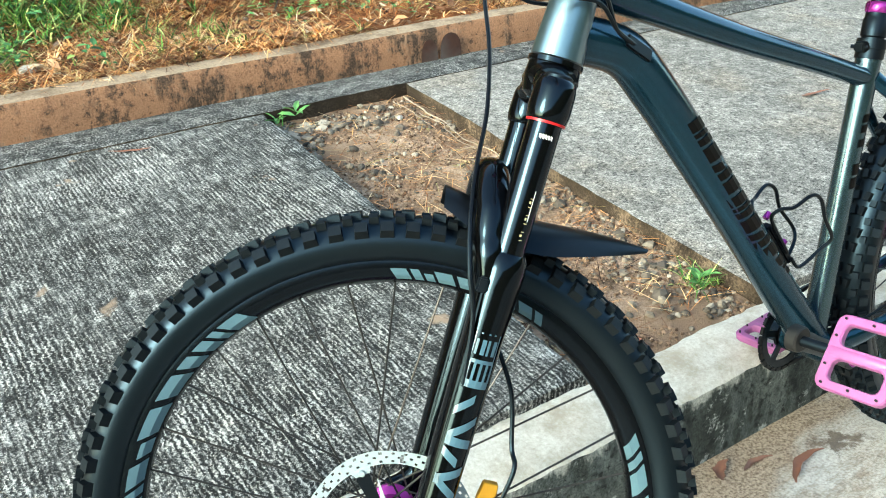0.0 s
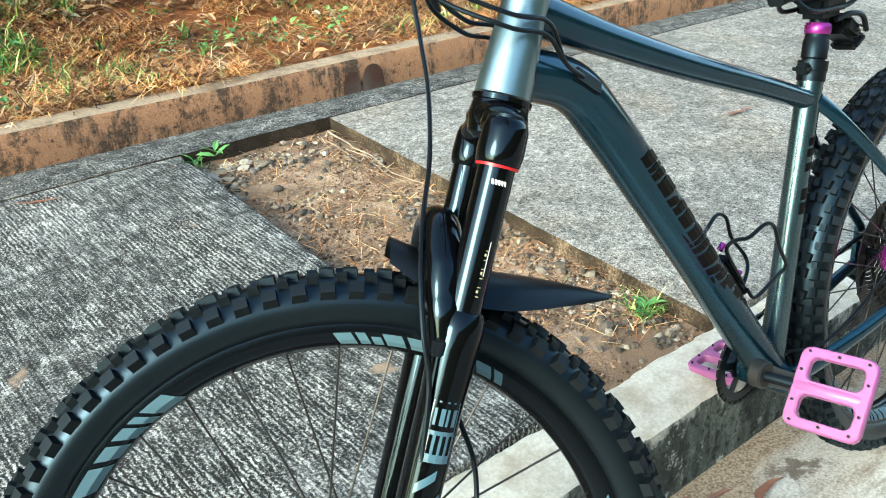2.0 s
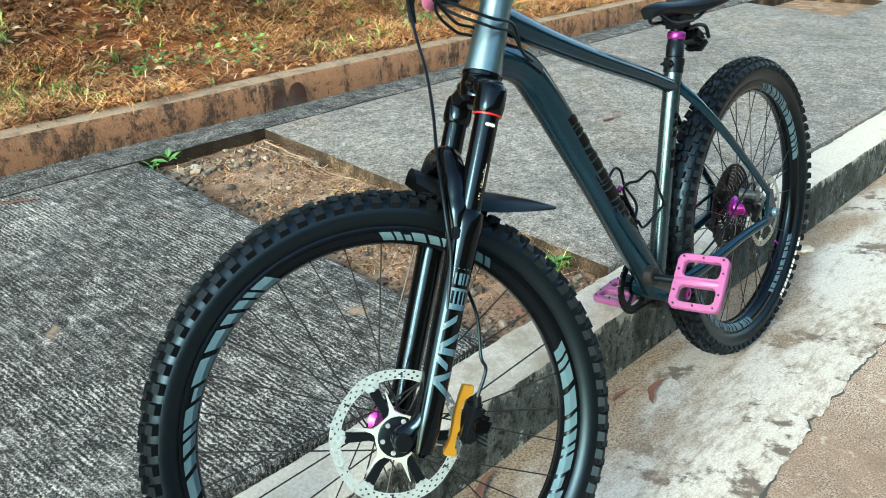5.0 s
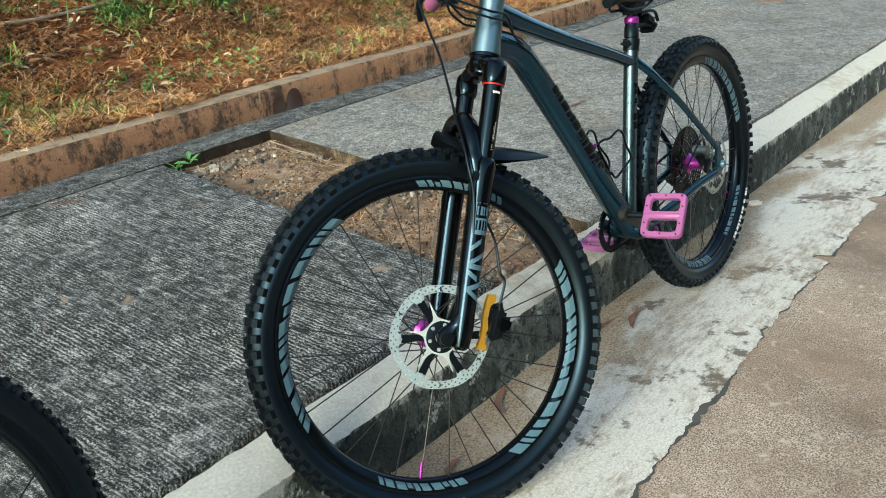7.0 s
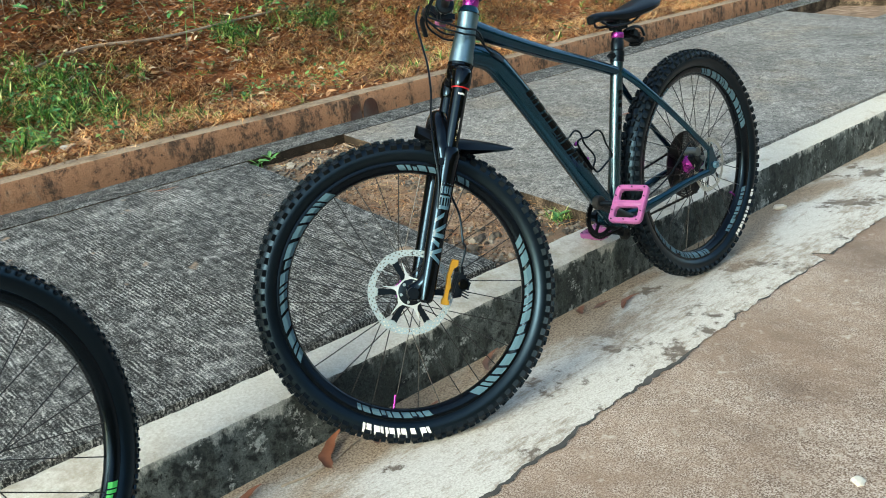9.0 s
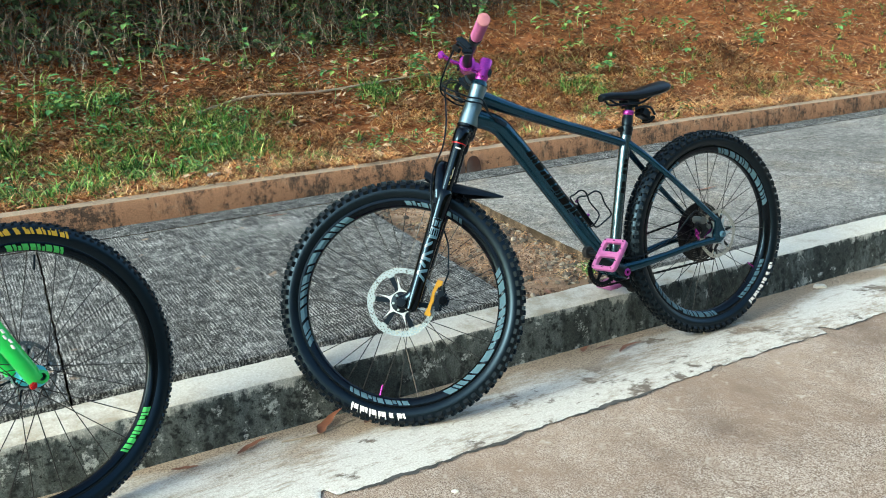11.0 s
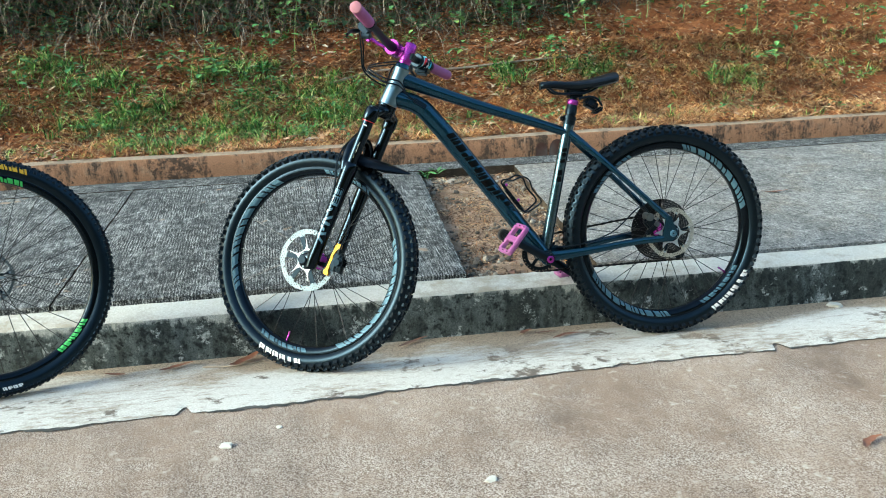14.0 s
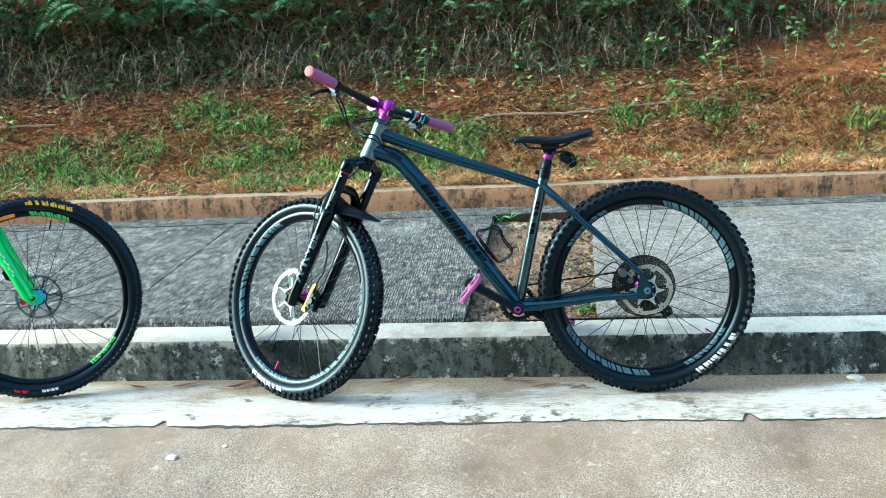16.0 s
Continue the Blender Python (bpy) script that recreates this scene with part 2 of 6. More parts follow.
def concrete_speckled(name):
    """Pale worn concrete: fine grains, dark pores, faint drifts of silt and a few large stains."""
    m, nt, b = bare(name, 0.9, spec=0.3)
    fine, pores = tex_noise(nt, 210, 3, None, 0.75), tex_noise(nt, 85, 5, None, 0.8)
    mid, blotch, broad = tex_noise(nt, 26, 6, None, 0.75), tex_noise(nt, 6, 6, None, 0.7), tex_noise(nt, 1.3, 5, None, 0.6)
    brush = tex_noise(nt, 1.0, 3, (170, 22, 60), 0.6)
    h = mixed(nt, 0.07, mixed(nt, 0.5, fine, pores), brush)
    c = ramp(nt, mixed(nt, 0.22, h, mid), [(0.415, (0.026, 0.027, 0.027)), (0.465, (0.14, 0.141, 0.138)), (0.53, (0.3, 0.297, 0.286)), (0.59, (0.58, 0.57, 0.548))])
    c = mixed(nt, 0.75, c, ramp(nt, mixed(nt, 0.5, blotch, broad), [(0.36, (0.42, 0.42, 0.41)), (0.5, (0.88, 0.87, 0.85)), (0.62, (1.12, 1.1, 1.06))]), "MULTIPLY")
    c = mixed(nt, 0.5, c, mixed(nt, step_of(nt, tex_noise(nt, 3.1, 5, None, 0.7), 0.5, 0.64), (1.0, 1.0, 1.0), (1.0, 0.86, 0.72)), "MULTIPLY")
    nt.links.new(c, b.inputs["Base Color"])
    bumped(nt, b, h, 0.55, 0.003)
    return m


COOL = (0.4, 0.7, 1.0)          # specular tint: a bluish sky sheen put into the black parts and rim print
BROOMED = concrete_broomed("broomed_concrete", 0.19, 1.22, 0.62)
BROOMED_PALE = concrete_speckled("pale_fine_concrete")
EDGE = soil_mat("soiled_slab_edge", (0.008, 0.007, 0.006), (0.05, 0.038, 0.028), (0.26, 0.2, 0.145))
STRIP = concrete_broomed("dark_strip_concrete", 0.42, 0.68, 0.0)
CAP = concrete_trowelled("wall_cap_concrete", (0.42, 0.33, 0.24), (0.2, 0.145, 0.1), (0.1, 0.068, 0.046))
KERB_TOP = concrete_trowelled("pale_kerb_paint", (0.66, 0.65, 0.605), (0.44, 0.415, 0.355), (0.3, 0.245, 0.18), 150)
KERB_FACE = mossy_kerb()
GUTTER = painted_gutter()
ROAD = brown_road()
WALL = stained_wall()
BANK = soil_mat("red_bank_soil", (0.022, 0.008, 0.004), (0.2, 0.073, 0.028), (0.58, 0.25, 0.1), 1.3)
PIT = soil_mat("pit_soil", (0.05, 0.034, 0.024), (0.28, 0.19, 0.13), (0.56, 0.43, 0.33), 0.75)
FIELD = soil_mat("field_soil", (0.03, 0.035, 0.012), (0.08, 0.09, 0.03), (0.16, 0.13, 0.06))
JOINT = plain("tar_joint", (0.055, 0.054, 0.05), 0.9, wear=0.5)
STAIN = plain("damp_stain", (0.05, 0.018, 0.01), 0.75, wear=0.5)
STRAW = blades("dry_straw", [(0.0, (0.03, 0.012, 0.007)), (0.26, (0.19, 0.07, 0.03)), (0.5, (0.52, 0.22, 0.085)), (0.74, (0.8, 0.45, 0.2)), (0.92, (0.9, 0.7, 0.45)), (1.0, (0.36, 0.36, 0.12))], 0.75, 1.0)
NEEDLE = blades("red_pine_needles", [(0.0, (0.12, 0.03, 0.012)), (0.4, (0.36, 0.1, 0.03)), (0.8, (0.6, 0.22, 0.065)), (1.0, (0.7, 0.4, 0.15))])
LITTER = blades("dead_leaves", [(0.0, (0.05, 0.026, 0.016)), (0.4, (0.22, 0.1, 0.05)), (0.78, (0.42, 0.25, 0.14)), (1.0, (0.6, 0.5, 0.38))])
GRASS = blades("green_grass", [(0.0, (0.012, 0.05, 0.014)), (0.3, (0.05, 0.17, 0.035)), (0.6, (0.16, 0.38, 0.08)), (0.85, (0.42, 0.6, 0.17)), (1.0, (0.72, 0.68, 0.3))])
WEED = blades("weed_leaves", [(0.0, (0.04, 0.13, 0.05)), (0.6, (0.12, 0.3, 0.1)), (1.0, (0.3, 0.46, 0.13))], 0.5)
BRUSH = blades("dry_brush", [(0.0, (0.02, 0.015, 0.012)), (0.45, (0.09, 0.07, 0.052)), (0.78, (0.25, 0.2, 0.145)), (0.92, (0.45, 0.37, 0.27)), (1.0, (0.62, 0.54, 0.42))])
FERN = blades("fern_leaves", [(0.0, (0.045, 0.12, 0.06)), (0.5, (0.1, 0.24, 0.11)), (1.0, (0.26, 0.41, 0.18))], 0.55)
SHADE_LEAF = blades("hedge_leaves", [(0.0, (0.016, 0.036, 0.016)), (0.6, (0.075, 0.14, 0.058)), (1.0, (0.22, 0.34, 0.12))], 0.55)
GRAVEL = blades("gravel", [(0.0, (0.04, 0.036, 0.032)), (0.5, (0.14, 0.12, 0.1)), (0.88, (0.27, 0.235, 0.19)), (1.0, (0.46, 0.43, 0.37))], 0.85)
RUBBLE = blades("concrete_rubble", [(0.0, (0.13, 0.11, 0.09)), (0.5, (0.24, 0.21, 0.175)), (1.0, (0.4, 0.37, 0.32))], 0.9)
CRUMB = blades("soil_crumbs", [(0.0, (0.04, 0.024, 0.016)), (0.5, (0.19, 0.118, 0.076)), (0.9, (0.33, 0.225, 0.155)), (1.0, (0.42, 0.32, 0.24))], 0.9)
DRY_LEAF = plain("brown_leaf", (0.22, 0.085, 0.045), 0.6, wear=0.5, scale=40)
TWIG = plain("grey_twig", (0.3, 0.24, 0.18), 0.8, wear=0.75, scale=35)
PALE_STONE = plain("pale_stone", (0.62, 0.6, 0.53), 0.85, wear=0.35, scale=40)

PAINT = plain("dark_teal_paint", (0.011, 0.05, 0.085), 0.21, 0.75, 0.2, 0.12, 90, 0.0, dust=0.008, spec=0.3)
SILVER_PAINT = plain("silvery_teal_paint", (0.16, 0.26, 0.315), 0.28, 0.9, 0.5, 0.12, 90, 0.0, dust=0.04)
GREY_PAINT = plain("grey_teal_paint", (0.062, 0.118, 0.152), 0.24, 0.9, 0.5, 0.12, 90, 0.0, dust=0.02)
GREY_RUBBER = plain("dark_grey_rubber", (0.008, 0.009, 0.0098), 0.5, wear=0.2, bump=0.05, spec=0.25)
TREAD_TOP = plain("worn_tread_tops", (0.005, 0.006, 0.0068), 0.55, wear=0.4, scale=60, bump=0.15, spec=0.26, dust=0.02, tint=COOL)
GHOST = plain("black_decal", (0.0016, 0.002, 0.0024), 0.34, wear=0.1, bump=0, spec=0.1, dust=0.002)
GLOSS = plain("gloss_black", (0.0016, 0.0017, 0.002), 0.1, 0.0, 0.0, 0.15, 90, 0.0, dust=0.003, spec=0.34, tint=COOL)
BLACK = plain("satin_black", (0.0032, 0.0034, 0.004), 0.36, wear=0.2, bump=0.03, spec=0.3, dust=0.008, tint=COOL)
STANCHION = plain("black_stanchion", (0.0016, 0.0016, 0.002), 0.09, 0.0, 0.0, 0.1, 90, 0.0, dust=0.003, spec=0.4, tint=COOL)
RUBBER = plain("tyre_rubber", (0.0016, 0.0024, 0.003), 0.34, wear=0.35, scale=45, bump=0.08, spec=0.42, dust=0.004, tint=COOL)
TREAD = plain("dusty_tread", (0.003, 0.0036, 0.004), 0.5, wear=0.4, scale=60, bump=0.15, spec=0.24, dust=0.012, tint=COOL)
RIM_BLACK = plain("rim_black", (0.0018, 0.002, 0.0026), 0.22, wear=0.2, bump=0, spec=0.3, dust=0.004, tint=COOL)
SKY_BLUE = plain("pale_blue_decal", (0.05, 0.115, 0.165), 0.3, wear=0.15, bump=0, dust=0.02)
WHITE = plain("white_print", (0.78, 0.79, 0.78), 0.5, wear=0.1, bump=0)
RED = plain("red_anodised", (0.6, 0.012, 0.02), 0.3, 0.4, wear=0.1, bump=0)
YELLOW = plain("yellow_print", (0.75, 0.42, 0.02), 0.5, wear=0.1, bump=0)
SCALE = plain("dull_yellow_print", (0.4, 0.37, 0.2), 0.5, wear=0.1, bump=0)
ORANGE = plain("orange_print", (0.8, 0.24, 0.02), 0.5, wear=0.1, bump=0)
GREEN = plain("bright_green_paint", (0.02, 0.55, 0.09), 0.3, 0.0, 0.6, 0.1, 60, 0.0)
GREEN_PRINT = plain("green_print", (0.07, 0.5, 0.1), 0.5, wear=0.1, bump=0)
PURPLE = plain("purple_anodised", (0.33, 0.033, 0.31), 0.26, 0.75, wear=0.12, bump=0)
PEDAL = plain("pink_purple_nylon", (0.26, 0.072, 0.225), 0.42, wear=0.22, scale=50, bump=0.05)
GRIP = plain("dusty_purple_rubber", (0.3, 0.08, 0.22), 0.75, wear=0.2, scale=70, bump=0.2)
GRIP_END = plain("pink_grip_end", (0.36, 0.14, 0.18), 0.7, wear=0.15)
GOLD = plain("gold_anodised", (0.5, 0.27, 0.03), 0.42, 0.55, wear=0.1, bump=0, dust=0.02)
ROTOR_STEEL = plain("bright_rotor_steel", (0.26, 0.33, 0.36), 0.46, 0.15, wear=0.12, scale=120, bump=0.02, spec=0.3, dust=0.02)
STEEL = plain("brushed_steel", (0.14, 0.172, 0.19), 0.34, 0.92, wear=0.12, scale=120, bump=0.05)
ROTOR_ARM = plain("pale_alloy", (0.46, 0.52, 0.54), 0.38, 0.3, wear=0.1, bump=0, dust=0.02)
COG = plain("dark_steel", (0.014, 0.016, 0.018), 0.4, 0.8, wear=0.3, bump=0, dust=0.01)
SPOKE = plain("black_spoke", (0.02, 0.02, 0.021), 0.35, 0.5, wear=0.1, bump=0)
TAN_STEEL = plain("worn_steel", (0.36, 0.365, 0.32), 0.4, 0.4, wear=0.3, scale=80, bump=0)
RIM_BLUE = plain("grey_blue_decal", (0.06, 0.115, 0.15), 0.35, wear=0.15, bump=0, spec=0.3, dust=0.05, tint=COOL)
CYAN = plain("cyan_decal", (0.06, 0.5, 0.6), 0.4, wear=0.1, bump=0)


# ---- mesh helpers ----
def part(name, bm, material, parent=None, label="", smooth=True):
    me = bpy.data.meshes.new(name)
    bmesh.ops.remove_doubles(bm, verts=bm.verts[:], dist=1e-5)
    bmesh.ops.recalc_face_normals(bm, faces=bm.faces[:])
    bm.to_mesh(me)
    bm.free()
    for m in material if isinstance(material, (list, tuple)) else (material,):
        me.materials.append(m)
    if smooth:
        me.polygons.foreach_set("use_smooth", [True] * len(me.polygons))
        me.set_sharp_from_angle(angle=radians(38))
    ob = new(name, me)
    ob.parent = parent
    if label:
        tagged(ob, label)
    return ob


def heap(name, verts, faces, material, parent=None):
    me = bpy.data.meshes.new(name)
    me.from_pydata(verts, [], faces)
    me.materials.append(material)
    ob = new(name, me)
    ob.parent = parent
    return ob


def curve_points(pts, per=6):
    """A smooth line through the points."""
    p = [Vector(q) for q in pts]
    p = [2 * p[0] - p[1]] + p + [2 * p[-1] - p[-2]]
    out = []
    for i in range(1, len(p) - 2):
        for k in range(per):
            t = k / per
            a, b, c, d = p[i - 1 : i + 3]
            out.append(0.5 * (2 * b + (c - a) * t + (2 * a - 5 * b + 4 * c - d) * t * t + (3 * b - a - 3 * c + d) * t**3))
    return out + [p[-2]]


def sweep(bm, pts, radii, seg=14, side=None, caps=True, m=None, mat=0):
    """A tube along the points. radii: one number, or one (across, along) pair per point; side: the direction across."""
    pts = [Vector(p) for p in pts]
    n = len(pts)
    if isinstance(radii, (int, float)):
        radii = [radii] * n
    up = Vector(side) if side else None
    rings = []
    for i, p in enumerate(pts):
        t = (pts[min(i + 1, n - 1)] - pts[max(i - 1, 0)]).normalized()
        if up is None:
            up = t.orthogonal().normalized()
        s = (up - t * up.dot(t)).normalized()
        if not side:
            up = s
        w = t.cross(s)
        ra, rb = radii[i] if isinstance(radii[i], (tuple, list)) else (radii[i], radii[i])
        ring = []
        for k in range(seg):
            a = 2 * math.pi * k / seg
            q = p + s * ra * math.cos(a) + w * rb * math.sin(a)
            ring.append(bm.verts.new(m @ q if m else q))
        rings.append(ring)
    for a, b in zip(rings, rings[1:]):
        for k in range(seg):
            bm.faces.new((a[k], a[(k + 1) % seg], b[(k + 1) % seg], b[k])).material_index = mat
    if caps:
        bm.faces.new(rings[0]).material_index = mat
        bm.faces.new(rings[-1]).material_index = mat
    return bm


def turned(bm, profile, m=None, seg=48, closed=False, mat=0, span=None):
    """Turns (radius, along) pairs about the y axis. span: start and end angle of a part turn."""
    a0, a1 = span or (0.0, 2 * math.pi)
    n = seg if span is None else max(2, seg) + 1
    rings = []
    for k in range(n):
        a = a0 + (a1 - a0) * k / seg
        ring = []
        for r, y in profile:
            q = Vector((r * math.cos(a), y, r * math.sin(a)))
            ring.append(bm.verts.new(m @ q if m else q))
        rings.append(ring)
    pairs = list(zip(rings, rings[1:])) + ([(rings[-1], rings[0])] if span is None else [])
    j = len(profile)
    for a, b in pairs:
        for k in range(j if closed else j - 1):
            bm.faces.new((a[k], a[(k + 1) % j], b[(k + 1) % j], b[k])).material_index = mat
    if span is not None and closed:
        bm.faces.new(rings[0]).material_index = mat
        bm.faces.new(rings[-1]).material_index = mat
    return bm


def block(bm, size, m=None, bevel=0.0, mat=0, taper=1.0):
    """A box with cut edges; taper shrinks its top."""
    x, y, z = (s / 2 for s in size)
    got = bmesh.ops.create_cube(bm, size=1.0)["verts"]
    for v in got:
        k = taper if v.co.z > 0 else 1.0
        v.co = Vector((v.co.x * 2 * x * k, v.co.y * 2 * y * k, v.co.z * 2 * z))
    if bevel:
        edges = list({e for v in got for e in v.link_edges})
        got = bmesh.ops.bevel(bm, geom=edges, offset=bevel, segments=2, affect="EDGES")["verts"]
        got = list({v for v in got})
    faces = {f for v in got for f in v.link_faces}
    for f in faces:
        f.material_index = mat
    allv = {v for f in faces for v in f.verts}
    if m:
        for v in allv:
            v.co = m @ v.co
    return bm


def plate(bm, outline, thick, m=None, mat=0, holes=()):
    """A flat plate in the xz plane, thick along y. holes: outlines cut through by bridging from the outer edge."""
    def put(q, y):
        v = Vector((q[0], y, q[1]))
        return bm.verts.new(m @ v if m else v)
    if not holes:
        a, b = [put(q, -thick / 2) for q in outline], [put(q, thick / 2) for q in outline]
        bm.faces.new(a).material_index = mat
        bm.faces.new(b[::-1]).material_index = mat
        n = len(a)
        for k in range(n):
            bm.faces.new((a[k], a[(k + 1) % n], b[(k + 1) % n], b[k])).material_index = mat
        return bm
    return bm


def line_frame(a, b):
    """A pose whose z axis runs from a to b."""
    a, b = Vector(a), Vector(b)
    return Matrix.Translation(a) @ (b - a).to_track_quat("Z", "Y").to_matrix().to_4x4()


def rnd(a, b):
    return random.uniform(a, b)


# ---- ground, road, kerb, pavement, wall ----
def kerb_y(x):
    """The kerb's foot."""
    return 0.012 - 0.02 * x


def pave_z(y):
    return 0.15 + 0.075 * y


def wob(x, s=1.0, seed=0.0):
    return noise.noise(Vector((x * s, seed, 0.37)))


X0, X1 = -9.0, 26.0


def strip_mesh(name, xs, rows, material, kind="structure", label="", category=""):
    """A sheet along x: for each x a list of (y, z)."""
    bm = bmesh.new()
    cols = [[bm.verts.new((x, y, z)) for y, z in rows(x)] for x in xs]
    for a, b in zip(cols, cols[1:]):
        for k in range(len(a) - 1):
            f = bm.faces.new((a[k], b[k], b[k + 1], a[k + 1]))
            if isinstance(material, list):
                f.material_index = 0
    ob = part(name, bm, material)
    return tagged(ob, label, category, "", kind)


def xs_range(fine=0.02, lo=-3.0, hi=8.0):
    out, x = [], X0
    while x < X1:
        out.append(x)
        x += fine if lo <= x <= hi else 0.4
    return out + [X1]


def gutter_z(y):
    """The gutter falls towards the kerb."""
    fall = ((-0.6, 0.0065), (-0.35, 0.0045), (-0.27, -0.004), (-0.2, -0.0125), (-0.12, -0.02), (-0.04, -0.025), (0.2, -0.028))
    for (a, p), (b, q) in zip(fall, fall[1:]):
        if y <= b:
            return p + (q - p) * (y - a) / (b - a)
    return -0.028


def edge_y(x):
    """The ragged outer edge of the pale gutter."""
    y = -0.455 + 0.014 * wob(x, 2.1, 3.0) + 0.011 * wob(x, 9.0, 5.0) + 0.007 * wob(x, 31.0, 7.0) + 0.004 * wob(x, 90.0, 8.0)
    for at, deep, wide in ((-0.37, 0.045, 0.022), (1.46, 0.05, 0.026), (2.05, 0.04, 0.04), (0.93, 0.015, 0.03), (2.9, 0.04, 0.06)):
        y += deep * max(0.0, 1 - abs((x - at + 0.006 * wob(x, 70.0, at)) / wide)) ** 0.7
    return y


bm = bmesh.new()
bmesh.ops.create_grid(bm, x_segments=2, y_segments=2, size=700, matrix=Matrix.Translation((0, 0, -0.06)))
tagged(part("ground", bm, FIELD, smooth=False), "dull green-brown open ground beyond the road", "ground", "", "structure")

strip_mesh("road", xs_range(0.5), lambda x: [(-13.0, -0.02), (-4.0, 0.0), (-1.5, 0.002), (-0.36, 0.0)], ROAD, label="worn brown concrete road with fine pale grit", category="road")
strip_mesh("road_joint", xs_range(0.008), lambda x: [(edge_y(x) + 0.004 - 0.022 * max(0.0, 0.1 + wob(x, 4.0, 1.0)) - 0.012 * abs(wob(x, 19.0, 1.0)) - 0.005 * abs(wob(x, 75.0, 1.0)), 0.003), (edge_y(x) + 0.05, 0.0035)], JOINT, label="dark ragged joint beside the gutter", category="joint")
strip_mesh("gutter", xs_range(0.008), lambda x: [(edge_y(x), 0.0042), (edge_y(x) + 0.014, 0.0056)] + [(y, gutter_z(y)) for y in (-0.35, -0.31, -0.27, -0.235, -0.2, -0.16, -0.12, -0.08, -0.04)] + [(kerb_y(x) + 0.03, -0.026)], GUTTER, label="pale painted concrete gutter stained with soil", category="gutter")


def kerb_rows(x):
    y = kerb_y(x)
    w = 0.003 * wob(x, 5.0, 2.0) + 0.0028 * wob(x, 30.0, 4.0) + 0.002 * wob(x, 85.0, 6.0)
    e = 0.006 * wob(x, 6.0, 9.0) + 0.006 * wob(x, 27.0, 9.0) + 0.003 * wob(x, 80.0, 3.0)
    return [(y - 0.002, -0.05), (y + 0.002 + w, 0.05), (y + 0.004 + w, 0.112), (y + 0.007 + w, 0.125 + 0.3 * w), (y + 0.016 + w, 0.132 + 0.2 * w), (y + 0.06, 0.139), (y + 0.11 + e, 0.148), (y + 0.131 + 0.8 * e, 0.142), (y + 0.15, 0.06)]


bm = bmesh.new()
xs = xs_range(0.012)
cols = [[bm.verts.new((x, y, z)) for y, z in kerb_rows(x)] for x in xs]
for a, b in zip(cols, cols[1:]):
    for k in range(len(a) - 1):
        bm.faces.new((a[k], b[k], b[k + 1], a[k + 1])).material_index = 1 if k < 3 else 0
tagged(part("kerb", bm, [KERB_TOP, KERB_FACE]), "cast concrete kerb, pale top and black-stained mossy face", "kerb", "", "structure")

# pavement: slabs with an open pit between two of them
pavement = new("pavement")
tagged(pavement, "weathered grey broomed concrete pavement slabs", "pavement", "", "structure")
PIT_L = lambda y: 0.645 - 0.05 * (1.6 - y)
PIT_R = lambda y: 1.152 - 0.066 * (1.6 - y)
CRACK = lambda y: -0.775 - 0.055 * (1.4 - y)
FAR_L = lambda y: 5.36 - 0.06 * (1.6 - y)
FAR_R = lambda y: 6.3 - 0.06 * (1.6 - y)


def slab(left, right, y0, y1, nx, ny, material, sink=0.0, name="slab", gap=(0.001, 0.001)):
    bm = bmesh.new()
    grid = []
    for j in range(ny + 1):
        row = []
        for i in range(nx + 1):
            v = j / ny
            ya, yb = (f(0) if callable(f) else f for f in (y0, y1))
            y = ya + (yb - ya) * v
            a, b = left(y) + gap[0], right(y) - gap[1]
            x = a + (b - a) * i / nx
            if callable(y0):
                y = y0(x) + (yb - y0(x)) * v
            rim = i in (0, nx) or j in (0, ny)
            dx = 0.004 * wob(y, 18, 3.0) + 0.002 * wob(y, 60, 3.0) if i in (0, nx) else 0
            dy = 0.004 * wob(x, 18, y) if j in (0, ny) else 0
            row.append(bm.verts.new((x + dx, y + dy, pave_z(y) - sink - (0.004 if rim else 0) + 0.002 * wob(x, 2.0, y * 2))))
        grid.append(row)
    for j in range(ny):
        for i in range(nx):
            bm.faces.new((grid[j][i], grid[j][i + 1], grid[j + 1][i + 1], grid[j + 1][i]))
    loop = grid[0] + [r[-1] for r in grid[1:]] + grid[-1][-2::-1] + [r[0] for r in grid[-2:0:-1]]
    low = [bm.verts.new((v.co.x, v.co.y, v.co.z - 0.11)) for v in loop]
    n = len(loop)
    for k in range(n):
        bm.faces.new((loop[k], low[k], low[(k + 1) % n], loop[(k + 1) % n])).material_index = 0 if k < nx and callable(y0) else 1
    return part(name, bm, [material, EDGE], pavement)


back = lambda x: kerb_y(x) + 0.137
slab(lambda y: X0, CRACK, back, 1.597, 30, 60, BROOMED, gap=(0.001, 0.0035))
slab(CRACK, PIT_L, back, 1.597, 40, 60, BROOMED, gap=(0.0035, 0.001))
slab(PIT_R, lambda y: 3.2 - 0.06 * (1.6 - y), back, 1.6, 40, 60, BROOMED_PALE)
slab(lambda y: 3.2 - 0.06 * (1.6 - y), FAR_L, back, 1.6, 30, 30, BROOMED_PALE)
slab(FAR_R, lambda y: X1, back, 1.6, 30, 24, BROOMED_PALE)
slab(FAR_L, FAR_R, back, 0.95, 10, 10, BROOMED_PALE)
slab(lambda y: X0, lambda y: X1, 1.6, 1.76, 500, 3, STRIP, -0.003, "edge_strip")

